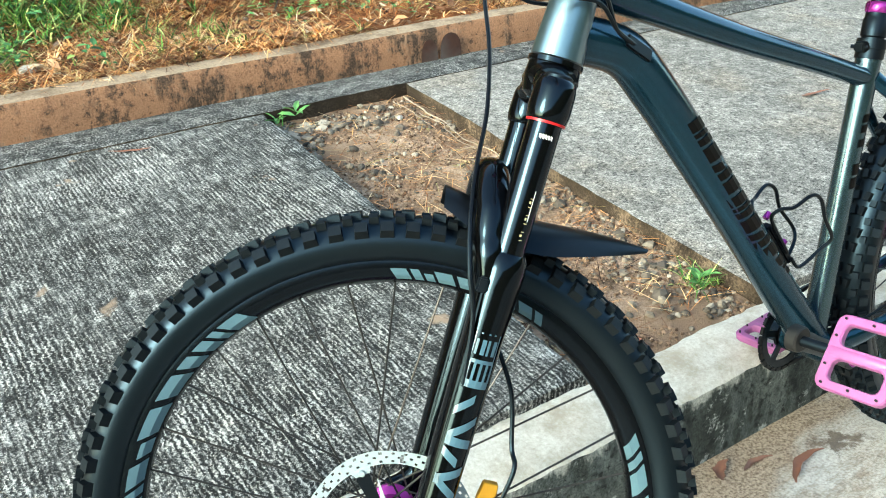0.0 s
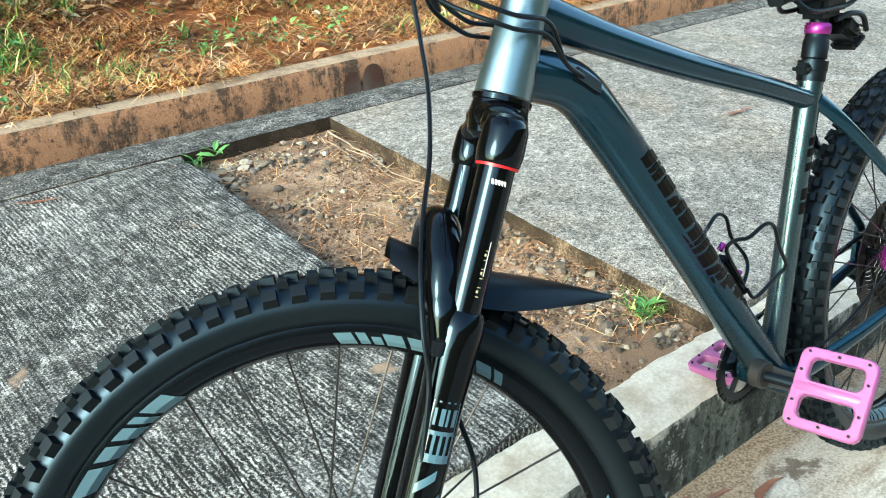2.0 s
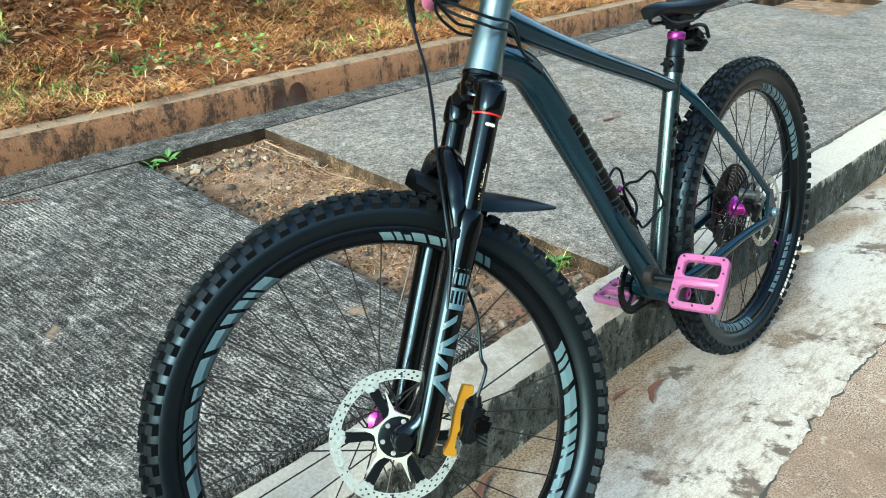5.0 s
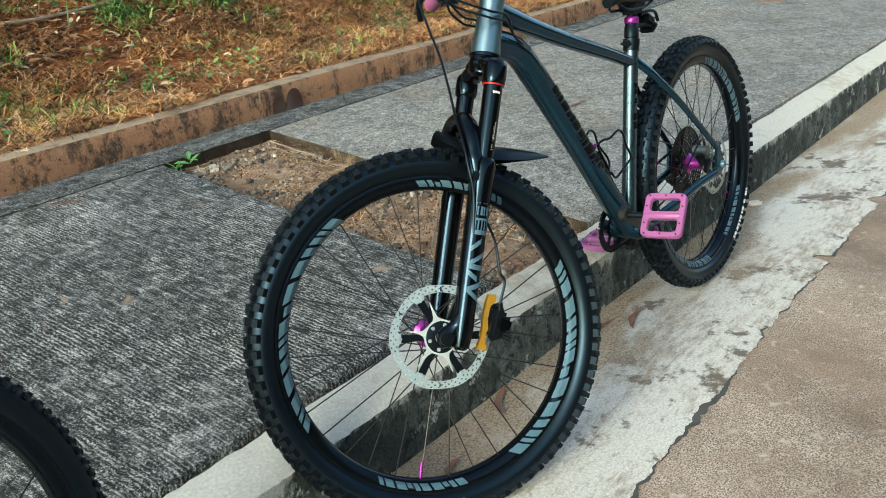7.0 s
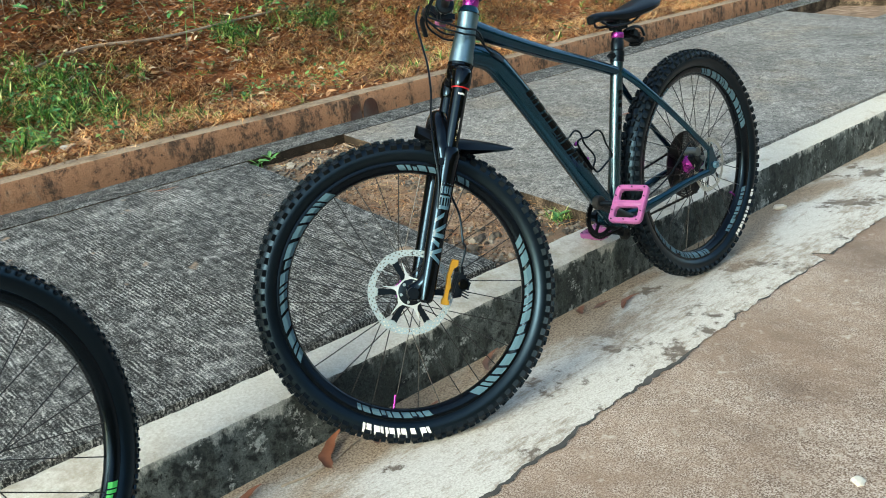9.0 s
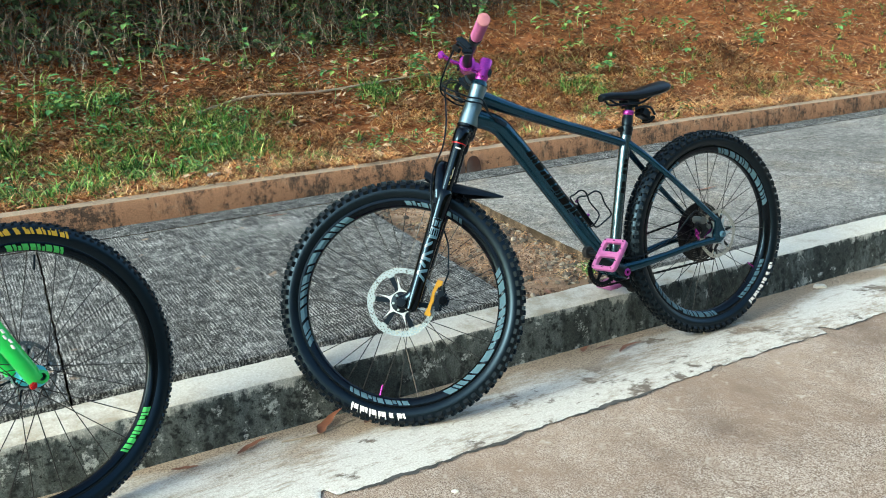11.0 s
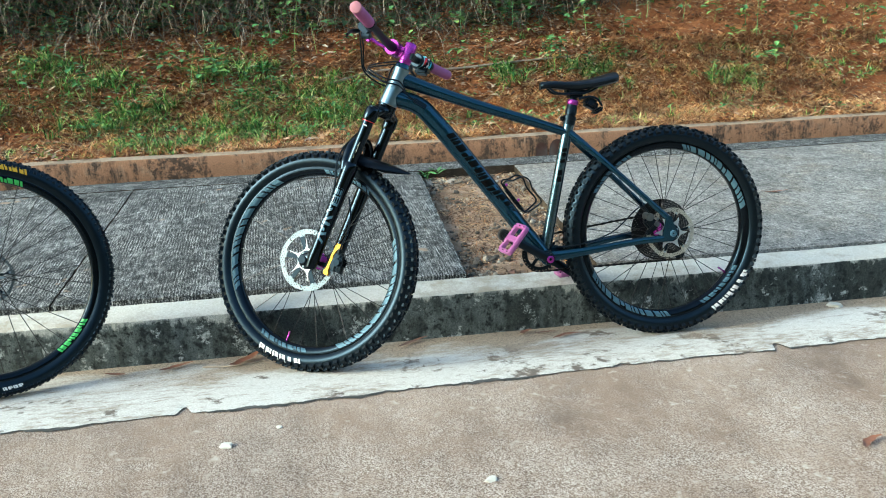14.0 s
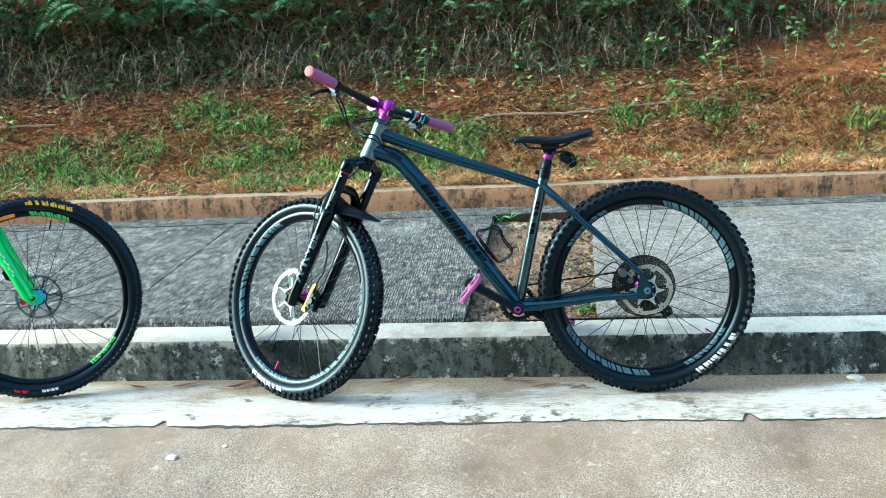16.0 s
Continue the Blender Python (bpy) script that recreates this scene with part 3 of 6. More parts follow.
# wall
def wall_rows(x):
    w = 0.004 * wob(x, 5, 11) + 0.002 * wob(x, 25, 13)
    t = 0.392 + 0.006 * wob(x, 1.3, 15)
    return [(1.75 + w, 0.2), (1.75 + w, 0.32), (1.752 + w, t - 0.012), (1.758 + w, t - 0.002), (1.78, t), (1.845 + 0.006 * wob(x, 12, 3), t + 0.002), (1.855, t - 0.03), (1.86, 0.2)]


bm = bmesh.new()
cols = [[bm.verts.new((x, y, z)) for y, z in wall_rows(x)] for x in xs_range(0.04)]
for a, b in zip(cols, cols[1:]):
    for k in range(len(a) - 1):
        bm.faces.new((a[k], b[k], b[k + 1], a[k + 1])).material_index = 1 if k < 3 else 0
tagged(part("low_wall", bm, [CAP, WALL]), "low rust-brown concrete retaining wall with black streaks", "wall", "", "structure")


for cx, cz, w, hgt in ((1.345, 0.27, 0.034, 0.075), (1.435, 0.27, 0.046, 0.088)):
    bm = bmesh.new()
    n = 18
    top = [(cx + w * math.cos(math.pi * k / n) * (1 + 0.1 * wob(k, 0.7, cx)), 1.7435, cz + 0.01 + hgt * math.sin(math.pi * k / n) ** 0.6) for k in range(n + 1)]
    low = [(x, 1.7435, cz) for x, y, z in top]
    a, b = [bm.verts.new(p) for p in top], [bm.verts.new(p) for p in low]
    for k in range(n):
        if (a[k].co - b[k].co).length > 1e-4 or (a[k + 1].co - b[k + 1].co).length > 1e-4:
            bm.faces.new((a[k], a[k + 1], b[k + 1], b[k]))
    tagged(part("damp_stain", bm, STAIN), "dark damp stain on the wall face", "stain", "", "structure")


# ---- bank ----
def bank_z(x, y):
    s = max(0.0, y - 2.3)
    z = 0.375 + 0.02 * (y - 1.85) + (0.44 * s * s / (s + 0.25) if s > 0 else 0)
    if y > 4.3:
        z += 0.9 * (y - 4.3)
    return z + 0.02 * noise.noise(Vector((x * 1.3, y * 1.3, 0))) + 0.012 * noise.noise(Vector((x * 5, y * 5, 1)))


bm = bmesh.new()
bx = [X0 + (X1 - X0) * i / 300 for i in range(301)]
by = [1.852 + 0.06 * i for i in range(50)] + [4.85 + 0.4 * i for i in range(12)]
grid = [[bm.verts.new((x, y, bank_z(x, y))) for x in bx] for y in by]
for a, b in zip(grid, grid[1:]):
    for k in range(len(a) - 1):
        bm.faces.new((a[k], a[k + 1], b[k + 1], b[k]))
tagged(part("bank", bm, BANK), "red-brown earth bank rising behind the wall", "bank", "", "structure")


# ---- plants and litter ----
def bank_spot(lo, hi, y0, y1, near=True):
    """A random place on the bank, denser where it is close to the pavement."""
    x = lo + (hi - lo) * (random.random() ** 1.6 if near else random.random())
    y = rnd(y0, y1)
    return x, y, bank_z(x, y)


def recede(x):
    """How far the brush draws back up the bank towards the far end."""
    return 0.95 * min(1.0, max(0.0, (x - 1.9) / 2.2))


bm = bmesh.new()
bmesh.ops.create_icosphere(bm, subdivisions=1, radius=1.15)
STONE_V = [tuple(v.co) for v in bm.verts]
STONE_F = [tuple(v.index for v in f.verts) for f in bm.faces]
bm.free()


class Heap:
    """Gathers many small pieces into one mesh."""

    def __init__(self):
        self.v, self.f = [], []

    def blade(self, p, yaw, length, width, pitch, droop, steps=2):
        """A bent, tapering blade."""
        n, k = len(self.v), 0
        d = Vector((math.cos(yaw), math.sin(yaw), 0))
        s = Vector((-d.y, d.x, 0)) * width / 2
        q, a = Vector(p), pitch
        for i in range(steps + 1):
            w = 1 - 0.85 * i / steps
            self.v += [q - s * w, q + s * w]
            q = q + (d * math.cos(a) + Vector((0, 0, math.sin(a)))) * (length / steps)
            a -= droop
        for i in range(steps):
            b = n + 2 * i
            self.f.append((b, b + 1, b + 3, b + 2))

    def leaf(self, p, yaw, length, width, pitch, fold=0.3, roll=0.0):
        """A pointed leaf folded along its middle."""
        n = len(self.v)
        m = Matrix.Translation(p) @ Euler((roll, -pitch, yaw)).to_matrix().to_4x4()
        w, h = width / 2, width / 2 * fold
        for q in ((0, 0, 0), (length * 0.35, w, h), (length * 0.75, w * 0.7, h * 0.5), (length, 0, -length * 0.12), (length * 0.75, -w * 0.7, h * 0.5), (length * 0.35, -w, h), (length * 0.5, 0, 0)):
            self.v.append(m @ Vector(q))
        self.f += [(n, n + 6, n + 1), (n + 1, n + 6, n + 2), (n + 2, n + 6, n + 3), (n + 3, n + 6, n + 4), (n + 4, n + 6, n + 5), (n + 5, n + 6, n)]

    def stone(self, p, r, flat=0.6):
        """An irregular faceted stone."""
        n = len(self.v)
        turn = Euler((rnd(-0.5, 0.5), rnd(-0.5, 0.5), rnd(0, 6.28))).to_matrix()
        size = Vector((rnd(0.75, 1.35), rnd(0.7, 1.1), rnd(0.5, 0.95) * flat / 0.6)) * r
        for q in STONE_V:
            k = rnd(0.72, 1.12)
            self.v.append(Vector(p) + turn @ Vector((q[0] * size.x * k, q[1] * size.y * k, q[2] * size.z * k)))
        self.f += [(n + a, n + b, n + c) for a, b, c in STONE_F]

    def out(self, name, material, label, category, kind="stuff"):
        return tagged(heap(name, self.v, self.f, material), label, category, "", kind)


random.seed(11)
h = Heap()
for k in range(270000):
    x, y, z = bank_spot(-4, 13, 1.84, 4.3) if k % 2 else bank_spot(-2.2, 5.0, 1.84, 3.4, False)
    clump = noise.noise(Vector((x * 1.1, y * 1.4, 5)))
    # Thinner at low x: the bank's darker shading there is put in by density.
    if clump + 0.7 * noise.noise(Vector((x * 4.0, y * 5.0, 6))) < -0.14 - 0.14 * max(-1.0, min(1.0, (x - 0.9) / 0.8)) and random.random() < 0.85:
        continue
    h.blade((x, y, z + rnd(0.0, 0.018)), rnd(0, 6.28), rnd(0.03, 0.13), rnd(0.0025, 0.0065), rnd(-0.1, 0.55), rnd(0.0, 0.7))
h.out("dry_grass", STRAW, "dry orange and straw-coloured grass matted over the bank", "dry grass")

h = Heap()
for _ in range(60000):
    x, y, z = bank_spot(-3, 9, 1.9, 3.7)
    if noise.noise(Vector((x * 1.7 + 7, y * 2.3, 31))) < 0.12:
        continue
    h.blade((x, y, z + rnd(0.008, 0.03)), rnd(0, 6.28), rnd(0.05, 0.13), rnd(0.0018, 0.0032), rnd(-0.1, 0.4), rnd(0.0, 0.5))
h.out("pine_needles", NEEDLE, "drifts of red-orange pine needles lying on the bank", "pine needles")

h = Heap()
for k in range(24000):
    x, y, z = bank_spot(-4, 13, 1.84, 4.4) if k % 3 else bank_spot(-4, 2.5, 2.7, 3.8, False)
    h.leaf((x, y, z + rnd(0.004, 0.025)), rnd(0, 6.28), rnd(0.02, 0.07), rnd(0.01, 0.028), rnd(-0.4, 0.5), rnd(-0.6, 0.6), rnd(-0.6, 0.6))
h.out("leaf_litter", LITTER, "fallen brown and grey dead leaves scattered on soil", "leaf litter")

h = Heap()
for _ in range(420):
    x, y, z = bank_spot(-3.5, 9, 1.95, 3.9)
    h.blade((x, y, z + rnd(0.02, 0.05)), rnd(0, 6.28), rnd(0.12, 0.4), rnd(0.004, 0.009), rnd(-0.05, 0.3), rnd(-0.1, 0.15), 3)
h.out("dry_sticks", BRUSH, "thin dry sticks lying about on the bank", "sticks")

# where the green clumps stand: x, y and how far they spread
CLUMPS = [(-1.08, 3.04, 0.15), (-0.22, 3.19, 0.18), (-0.37, 2.46, 0.13), (0.2, 2.63, 0.15), (0.39, 2.49, 0.12), (-0.84, 2.72, 0.14), (-1.51, 3.3, 0.15), (-2.13, 2.5, 0.2), (-1.75, 2.8, 0.16), (-0.72, 2.2, 0.16), (-1.05, 2.57, 0.13), (-2.4, 2.75, 0.2), (1.47, 3.0, 0.1), (2.07, 3.0, 0.1), (0.42, 2.85, 0.12), (0.22, 2.57, 0.07), (0.05, 2.28, 0.06), (3.0, 2.8, 0.12)]
h = Heap()


def tussock(x, y, big, n):
    """Arching blades that spread from one root."""
    z = bank_z(x, y)
    for _ in range(n):
        h.blade((x + rnd(-0.018, 0.018) * big, y + rnd(-0.018, 0.018) * big, z), rnd(0, 6.28), rnd(0.06, 0.15) * big, rnd(0.005, 0.011), rnd(0.35, 1.35), rnd(0.25, 0.75), 3)


for k in range(5200):
    x, y, z = bank_spot(-4, 13, 1.88, 3.8) if k % 3 else bank_spot(-3.4, 0.8, 1.88, 3.1, False)
    patch = 1.4 * noise.noise(Vector((x * 2.1 + 3, y * 2.6, 9))) - 0.1 * max(0.0, y - 2.8)
    if patch > 0.26 or random.random() < (0.1 if k % 3 else 0.16):
        tussock(x, y, rnd(0.35, 0.85), int(rnd(5, 15)))
for cx, cy, spread in CLUMPS:
    for _ in range(int(270 * spread)):
        tussock(cx + random.gauss(0, spread), max(1.9, cy + random.gauss(0, spread * 0.7)), rnd(0.6, 1.25), int(rnd(8, 22)))
h.out("grass_tufts", GRASS, "green and yellowing grass tufts on the bank", "grass")

h = Heap()
for k in range(2600):
    x, y, z = bank_spot(-4, 12, 1.95, 4.2) if k % 9 else bank_spot(-1.3, 0.4, 1.95, 3.2, False)
    if k % 9 == 1:
        cx, cy, spread = random.choice(CLUMPS)
        x, y = cx + random.gauss(0, spread * 1.2), max(1.95, cy + random.gauss(0, spread))
        z = bank_z(x, y)
    elif noise.noise(Vector((x * 1.6, y * 2.0, 21))) < 0.26 and random.random() < 0.97:
        continue
    tall = rnd(0.03, 0.12)
    for _ in range(int(rnd(4, 11))):
        h.leaf((x + rnd(-0.05, 0.05), y + rnd(-0.05, 0.05), z + rnd(0.01, tall)), rnd(0, 6.28), rnd(0.015, 0.045), rnd(0.008, 0.022), rnd(-0.2, 0.6), 0.3, rnd(-0.4, 0.4))
h.out("weeds", WEED, "small broad-leaved green weeds among the grass", "weeds")

# leafy seedlings high on the bank
h = Heap()
for _ in range(95):
    x, y = rnd(-3.5, 7.5), rnd(2.9, 4.0)
    z, tall = bank_z(x, y), rnd(0.1, 0.32)
    lean = Vector((rnd(-0.3, 0.3), rnd(-0.4, 0.1), 1)) * tall
    h.blade((x, y, z), rnd(0, 6.28), tall, 0.006, 1.4, 0.05)
    for k in range(int(rnd(6, 16))):
        p = Vector((x, y, z)) + lean * rnd(0.4, 1.0) + Vector((rnd(-0.05, 0.05), rnd(-0.05, 0.05), 0))
        h.leaf(p, rnd(0, 6.28), rnd(0.04, 0.075), rnd(0.025, 0.045), rnd(-0.5, 0.4), 0.25, rnd(-0.4, 0.4))
h.out("seedlings", WEED, "leafy green seedlings standing on the upper bank", "seedlings")

# hedge: tangled dry stems, dark leaves, fern fronds
h = Heap()
for _ in range(64000):
    x = rnd(-6, 15)
    y = 3.6 + 1.9 * random.random() ** 0.8 + 0.25 * wob(x, 0.9, 2.0) + recede(x)
    z = bank_z(x, y) + rnd(0, 0.6) * max(0.1, y - 3.6 - recede(x))
    h.blade((x, y, z), rnd(0, 6.28), rnd(0.2, 0.6), rnd(0.003, 0.008), rnd(-0.3, 1.4), rnd(0.2, 0.9), 4)
for _ in range(2600):
    x = rnd(-5, 9)
    y = 3.5 + 0.5 * random.random() + 0.2 * wob(x, 0.9, 2.0) + recede(x)
    h.blade((x, y, bank_z(x, y) + rnd(0.0, 0.45)), rnd(-3.0, -0.1), rnd(0.15, 0.5), rnd(0.003, 0.006), rnd(-0.2, 1.2), rnd(0.1, 0.5), 5)
h.out("dry_brush", BRUSH, "tangled dark dry stems and dead grass at the top of the bank", "brush")
h = Heap()
for k in range(52000):
    x = rnd(-7, 16)
    y = (rnd(4.0, 6.4) if k % 4 else rnd(3.7, 4.4)) + recede(x)
    z = bank_z(x, y) + rnd(0.0, 0.9) * min(1.0, max(0.06, y - 3.75 - recede(x)))
    h.leaf((x, y, z), rnd(0, 6.28), rnd(0.05, 0.13), rnd(0.025, 0.06), rnd(-0.7, 0.5), 0.3, rnd(-0.6, 0.6))
h.out("hedge", SHADE_LEAF, "dense dark green hedge foliage behind dry brush", "hedge")


def frond(h, base, yaw, length):
    d = Vector((math.cos(yaw), math.sin(yaw), 0))
    q, a = Vector(base), rnd(0.5, 1.0)
    for i in range(16):
        q = q + (d * math.cos(a) + Vector((0, 0, math.sin(a)))) * (length / 16)
        a -= rnd(0.08, 0.16)
        w = length * 0.3 * math.sin(math.pi * (0.12 + 0.85 * i / 16))
        for side in (-1, 1):
            h.leaf(q, yaw + side * 1.2, w, w * 0.28, -0.25, 0.2)


h = Heap()
for _ in range(300):
    x = rnd(-5, 11)
    y = rnd(4.0, 4.8) + recede(x)
    z = bank_z(x, y) + rnd(0.3, 0.8)
    for _ in range(int(rnd(2, 5))):
        frond(h, (x + rnd(-0.1, 0.1), y, z), rnd(-2.8, -0.3), rnd(0.18, 0.4))
# fronds and bright sprays that hang out of the hedge's face
for cx, cy, cz, spread, n, long in ((-3.0, 4.0, 1.62, 0.25, 14, 0.4), (-2.5, 4.0, 1.6, 0.2, 12, 0.38), (-2.15, 4.0, 1.52, 0.18, 9, 0.34), (-1.6, 4.0, 1.5, 0.15, 7, 0.3), (-0.75, 3.95, 1.52, 0.22, 12, 0.28), (0.99, 4.0, 1.52, 0.12, 5, 0.26), (1.6, 4.0, 1.46, 0.2, 10, 0.36), (2.15, 4.1, 1.46, 0.2, 10, 0.36), (2.55, 4.2, 1.42, 0.16, 7, 0.3), (3.4, 4.3, 1.3, 0.25, 8, 0.32)):
    for _ in range(n):
        frond(h, (cx + random.gauss(0, spread), cy + rnd(-0.1, 0.25), cz + rnd(-0.12, 0.12)), rnd(-2.5, -0.6), long * rnd(0.7, 1.2))
h.out("ferns", FERN, "green fern fronds hanging out of the hedge", "ferns")

# unseen growth of the same kind, added across the road to darken low reflections
bm = bmesh.new()
rows = [[bm.verts.new((x, y, z + 0.5 * wob(x, 0.3, y))) for x in range(-46, 81, 4)] for y, z in ((-13.5, -0.6), (-14.0, 2.4), (-15.0, 5.0), (-17.0, 7.4), (-22.0, 8.6))]
for a, b in zip(rows, rows[1:]):
    for k in range(len(a) - 1):
        bm.faces.new((a[k], a[k + 1], b[k + 1], b[k]))
tagged(part("bank", bm, FIELD), "unseen tall dark green bank added across the road to block low sky", "bank", "", "structure")
h = Heap()
for _ in range(15000):
    u = random.random()
    h.leaf((rnd(-46, 50), -13.7 - 3.2 * u + rnd(-0.3, 0.3), 0.4 + 7.2 * u + rnd(-0.3, 0.8)), rnd(0, 6.28), rnd(0.3, 0.8), rnd(0.15, 0.4), rnd(-0.7, 0.5), 0.3, rnd(-0.6, 0.6))
h.out("hedge", SHADE_LEAF, "unseen dense dark green growth added across the road", "hedge")

# pit: soil, gravel, weeds
def pit_z(x, y):
    return pave_z(y) - 0.042 + 0.012 * noise.noise(Vector((x * 3, y * 3, 4))) + 0.006 * noise.noise(Vector((x * 14, y * 14, 4)))


bm = bmesh.new()
grid = []
for j in range(61):
    y = 0.1 + 1.52 * j / 60
    grid.append([bm.verts.new((PIT_L(y) - 0.02 + (PIT_R(y) - PIT_L(y) + 0.04) * i / 30, y, 0)) for i in range(31)])
for r in grid:
    for v in r:
        v.co.z = pit_z(v.co.x, v.co.y)
for a, b in zip(grid, grid[1:]):
    for k in range(30):
        bm.faces.new((a[k], a[k + 1], b[k + 1], b[k]))
tagged(part("pit_soil", bm, PIT), "bare brown soil in an open pit between slabs", "soil", "", "structure")
bm = bmesh.new()
bmesh.ops.create_grid(bm, x_segments=8, y_segments=8, size=0.5, matrix=Matrix.Translation((5.8, 1.28, pave_z(1.28) - 0.06)) @ Matrix.Diagonal((1.1, 0.72, 1, 1)))
tagged(part("pit_soil", bm, PIT), "dark soil in a far opening of the pavement", "soil", "", "structure")

h = Heap()
for _ in range(2300):
    y = rnd(0.16, 1.58)
    u = random.random()
    x = PIT_L(y) + (PIT_R(y) - PIT_L(y)) * u
    dens = noise.noise(Vector((x * 4, y * 4, 8))) + (0.5 if y > 1.42 and u < 0.75 or y < 1.0 and u > 0.62 else 0)
    if dens < 0.25 and random.random() < 0.9:
        continue
    r = rnd(0.003, 0.009) if random.random() < 0.9 else rnd(0.009, 0.016)
    h.stone((x, y, pit_z(x, y) + r * 0.35), r)
h.out("gravel", GRAVEL, "loose grey and tan gravel lying in the soil pit", "gravel")
h = Heap()
for _ in range(6500):
    y = rnd(0.14, 1.59)
    x = PIT_L(y) + (PIT_R(y) - PIT_L(y)) * random.random()
    if noise.noise(Vector((x * 6, y * 6, 14))) < -0.15:
        continue
    r = rnd(0.0015, 0.005)
    h.stone((x, y, pit_z(x, y) + r * 0.3), r)
h.out("soil_crumbs", CRUMB, "crumbs and clods of dry brown soil in the pit", "soil")
h = Heap()
for _ in range(900):
    y = rnd(0.2, 1.58)
    x = PIT_L(y) + (PIT_R(y) - PIT_L(y)) * random.random()
    h.blade((x, y, pit_z(x, y) + 0.008), rnd(0, 6.28), rnd(0.03, 0.11), rnd(0.0015, 0.003), rnd(-0.05, 0.15), 0.1)
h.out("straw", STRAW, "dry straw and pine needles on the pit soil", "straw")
h = Heap()
for k in range(26):
    y = rnd(1.44, 1.57)
    x = PIT_L(y) + (PIT_R(y) - PIT_L(y)) * rnd(0.03, 0.5)
    r = rnd(0.01, 0.026)
    h.stone((x, y, pit_z(x, y) + r * 0.12), r, 0.3)
h.out("rubble", RUBBLE, "broken pale lumps of concrete in the corner of the pit", "rubble")


def weed_plant(name, x, y, z, n, size, label, blades_n=0):
    plant = new(name)
    plant.location = (x, y, z)
    for k in range(n):
        h = Heap()
        h.leaf((0, 0, rnd(0.0, 0.02)), 2.4 * k + rnd(-0.3, 0.3), size * rnd(0.6, 1.1), size * rnd(0.25, 0.4), rnd(0.2, 0.9), 0.35, rnd(-0.3, 0.3))
        heap("leaf", h.v, h.f, WEED, plant)
    if blades_n:
        h = Heap()
        for k in range(blades_n):
            h.blade((rnd(-0.03, 0.03), rnd(-0.03, 0.03), 0), rnd(0, 6.28), size * rnd(0.7, 1.3), rnd(0.003, 0.005), rnd(0.3, 1.2), rnd(0.1, 0.5), 3)
        tagged(heap("grass_blades", h.v, h.f, GRASS, plant), kind="stuff")
    return tagged(plant, label, "plant")


weed_plant("weed", 0.735, 1.565, pave_z(1.565) - 0.02, 5, 0.055, "small green seedling in the corner of the pit")
weed_plant("weed", 0.665, 1.55, pave_z(1.55) - 0.03, 6, 0.05, "tiny yellow-green seedling beside the slab edge", 6)
weed_plant("weed", 1.03, 0.27, pit_z(1.03, 0.27), 6, 0.055, "leafy green weed growing against the slab edge", 70)

# fallen leaves, twigs, stones
def fallen_leaf(x, y, z, yaw, length, width, label, curl=0.4):
    bm = bmesh.new()
    m = pose(x, y, z, 0, 0, math.degrees(yaw))
    n, rows = 10, []
    for i in range(n + 1):
        u = i / n
        w = width / 2 * math.sin(math.pi * (0.06 + 0.9 * u)) ** 0.8
        lift = length * curl * (u - 0.5) ** 2 + 0.003
        bend = 0.2 * length * math.sin(2.8 * u) + 0.1 * width * math.sin(17 * u)
        rows.append([bm.verts.new(m @ Vector((length * (u - 0.5), bend + w * s, lift + abs(s) * w * 0.45))) for s in (-1, -0.4, 0.4, 1)])
    for a, b in zip(rows, rows[1:]):
        for k in range(3):
            bm.faces.new((a[k], a[k + 1], b[k + 1], b[k]))
    bmesh.ops.solidify(bm, geom=bm.faces[:], thickness=0.0006)
    return tagged(part("fallen_leaf", bm, DRY_LEAF), label, "leaf", "fallen leaves")


fallen_leaf(0.865, -0.135, gutter_z(-0.135) + 0.001, 0.15, 0.12, 0.016, "curled red-brown dead leaf lying in the gutter", 0.15)
fallen_leaf(0.80, -0.075, gutter_z(-0.075) + 0.001, -0.1, 0.075, 0.012, "crumpled brown dead leaf beside the kerb foot", 0.3)
fallen_leaf(-0.20, -0.075, gutter_z(-0.075) + 0.001, 0.75, 0.16, 0.03, "broad red-brown dead leaf against the kerb", 0.6)
fallen_leaf(0.345, -0.055, gutter_z(-0.055) + 0.001, 0.5, 0.13, 0.017, "thin curled dead leaf under the front wheel")
fallen_leaf(-0.43, -0.06, gutter_z(-0.06) + 0.001, 0.4, 0.11, 0.02, "narrow tan dead leaf at the kerb foot")
fallen_leaf(2.156, 0.766, pave_z(0.766) + 0.002, -0.15, 0.13, 0.016, "narrow orange dead leaf on the pavement")
fallen_leaf(0.76, 0.18, 0.125, 1.2, 0.05, 0.022, "small red dead leaf at the pit corner", 0.2)
fallen_leaf(0.22, 1.5, pave_z(1.5) + 0.002, -0.5, 0.11, 0.012, "curled tan twig-like leaf on the pavement")


def twig(pts, r, label):
    bm = bmesh.new()
    c = curve_points(pts, 5)
    sweep(bm, c, [r * (1 - 0.5 * i / len(c)) for i in range(len(c))], 7)
    return tagged(part("twig", bm, TWIG), label, "twig")


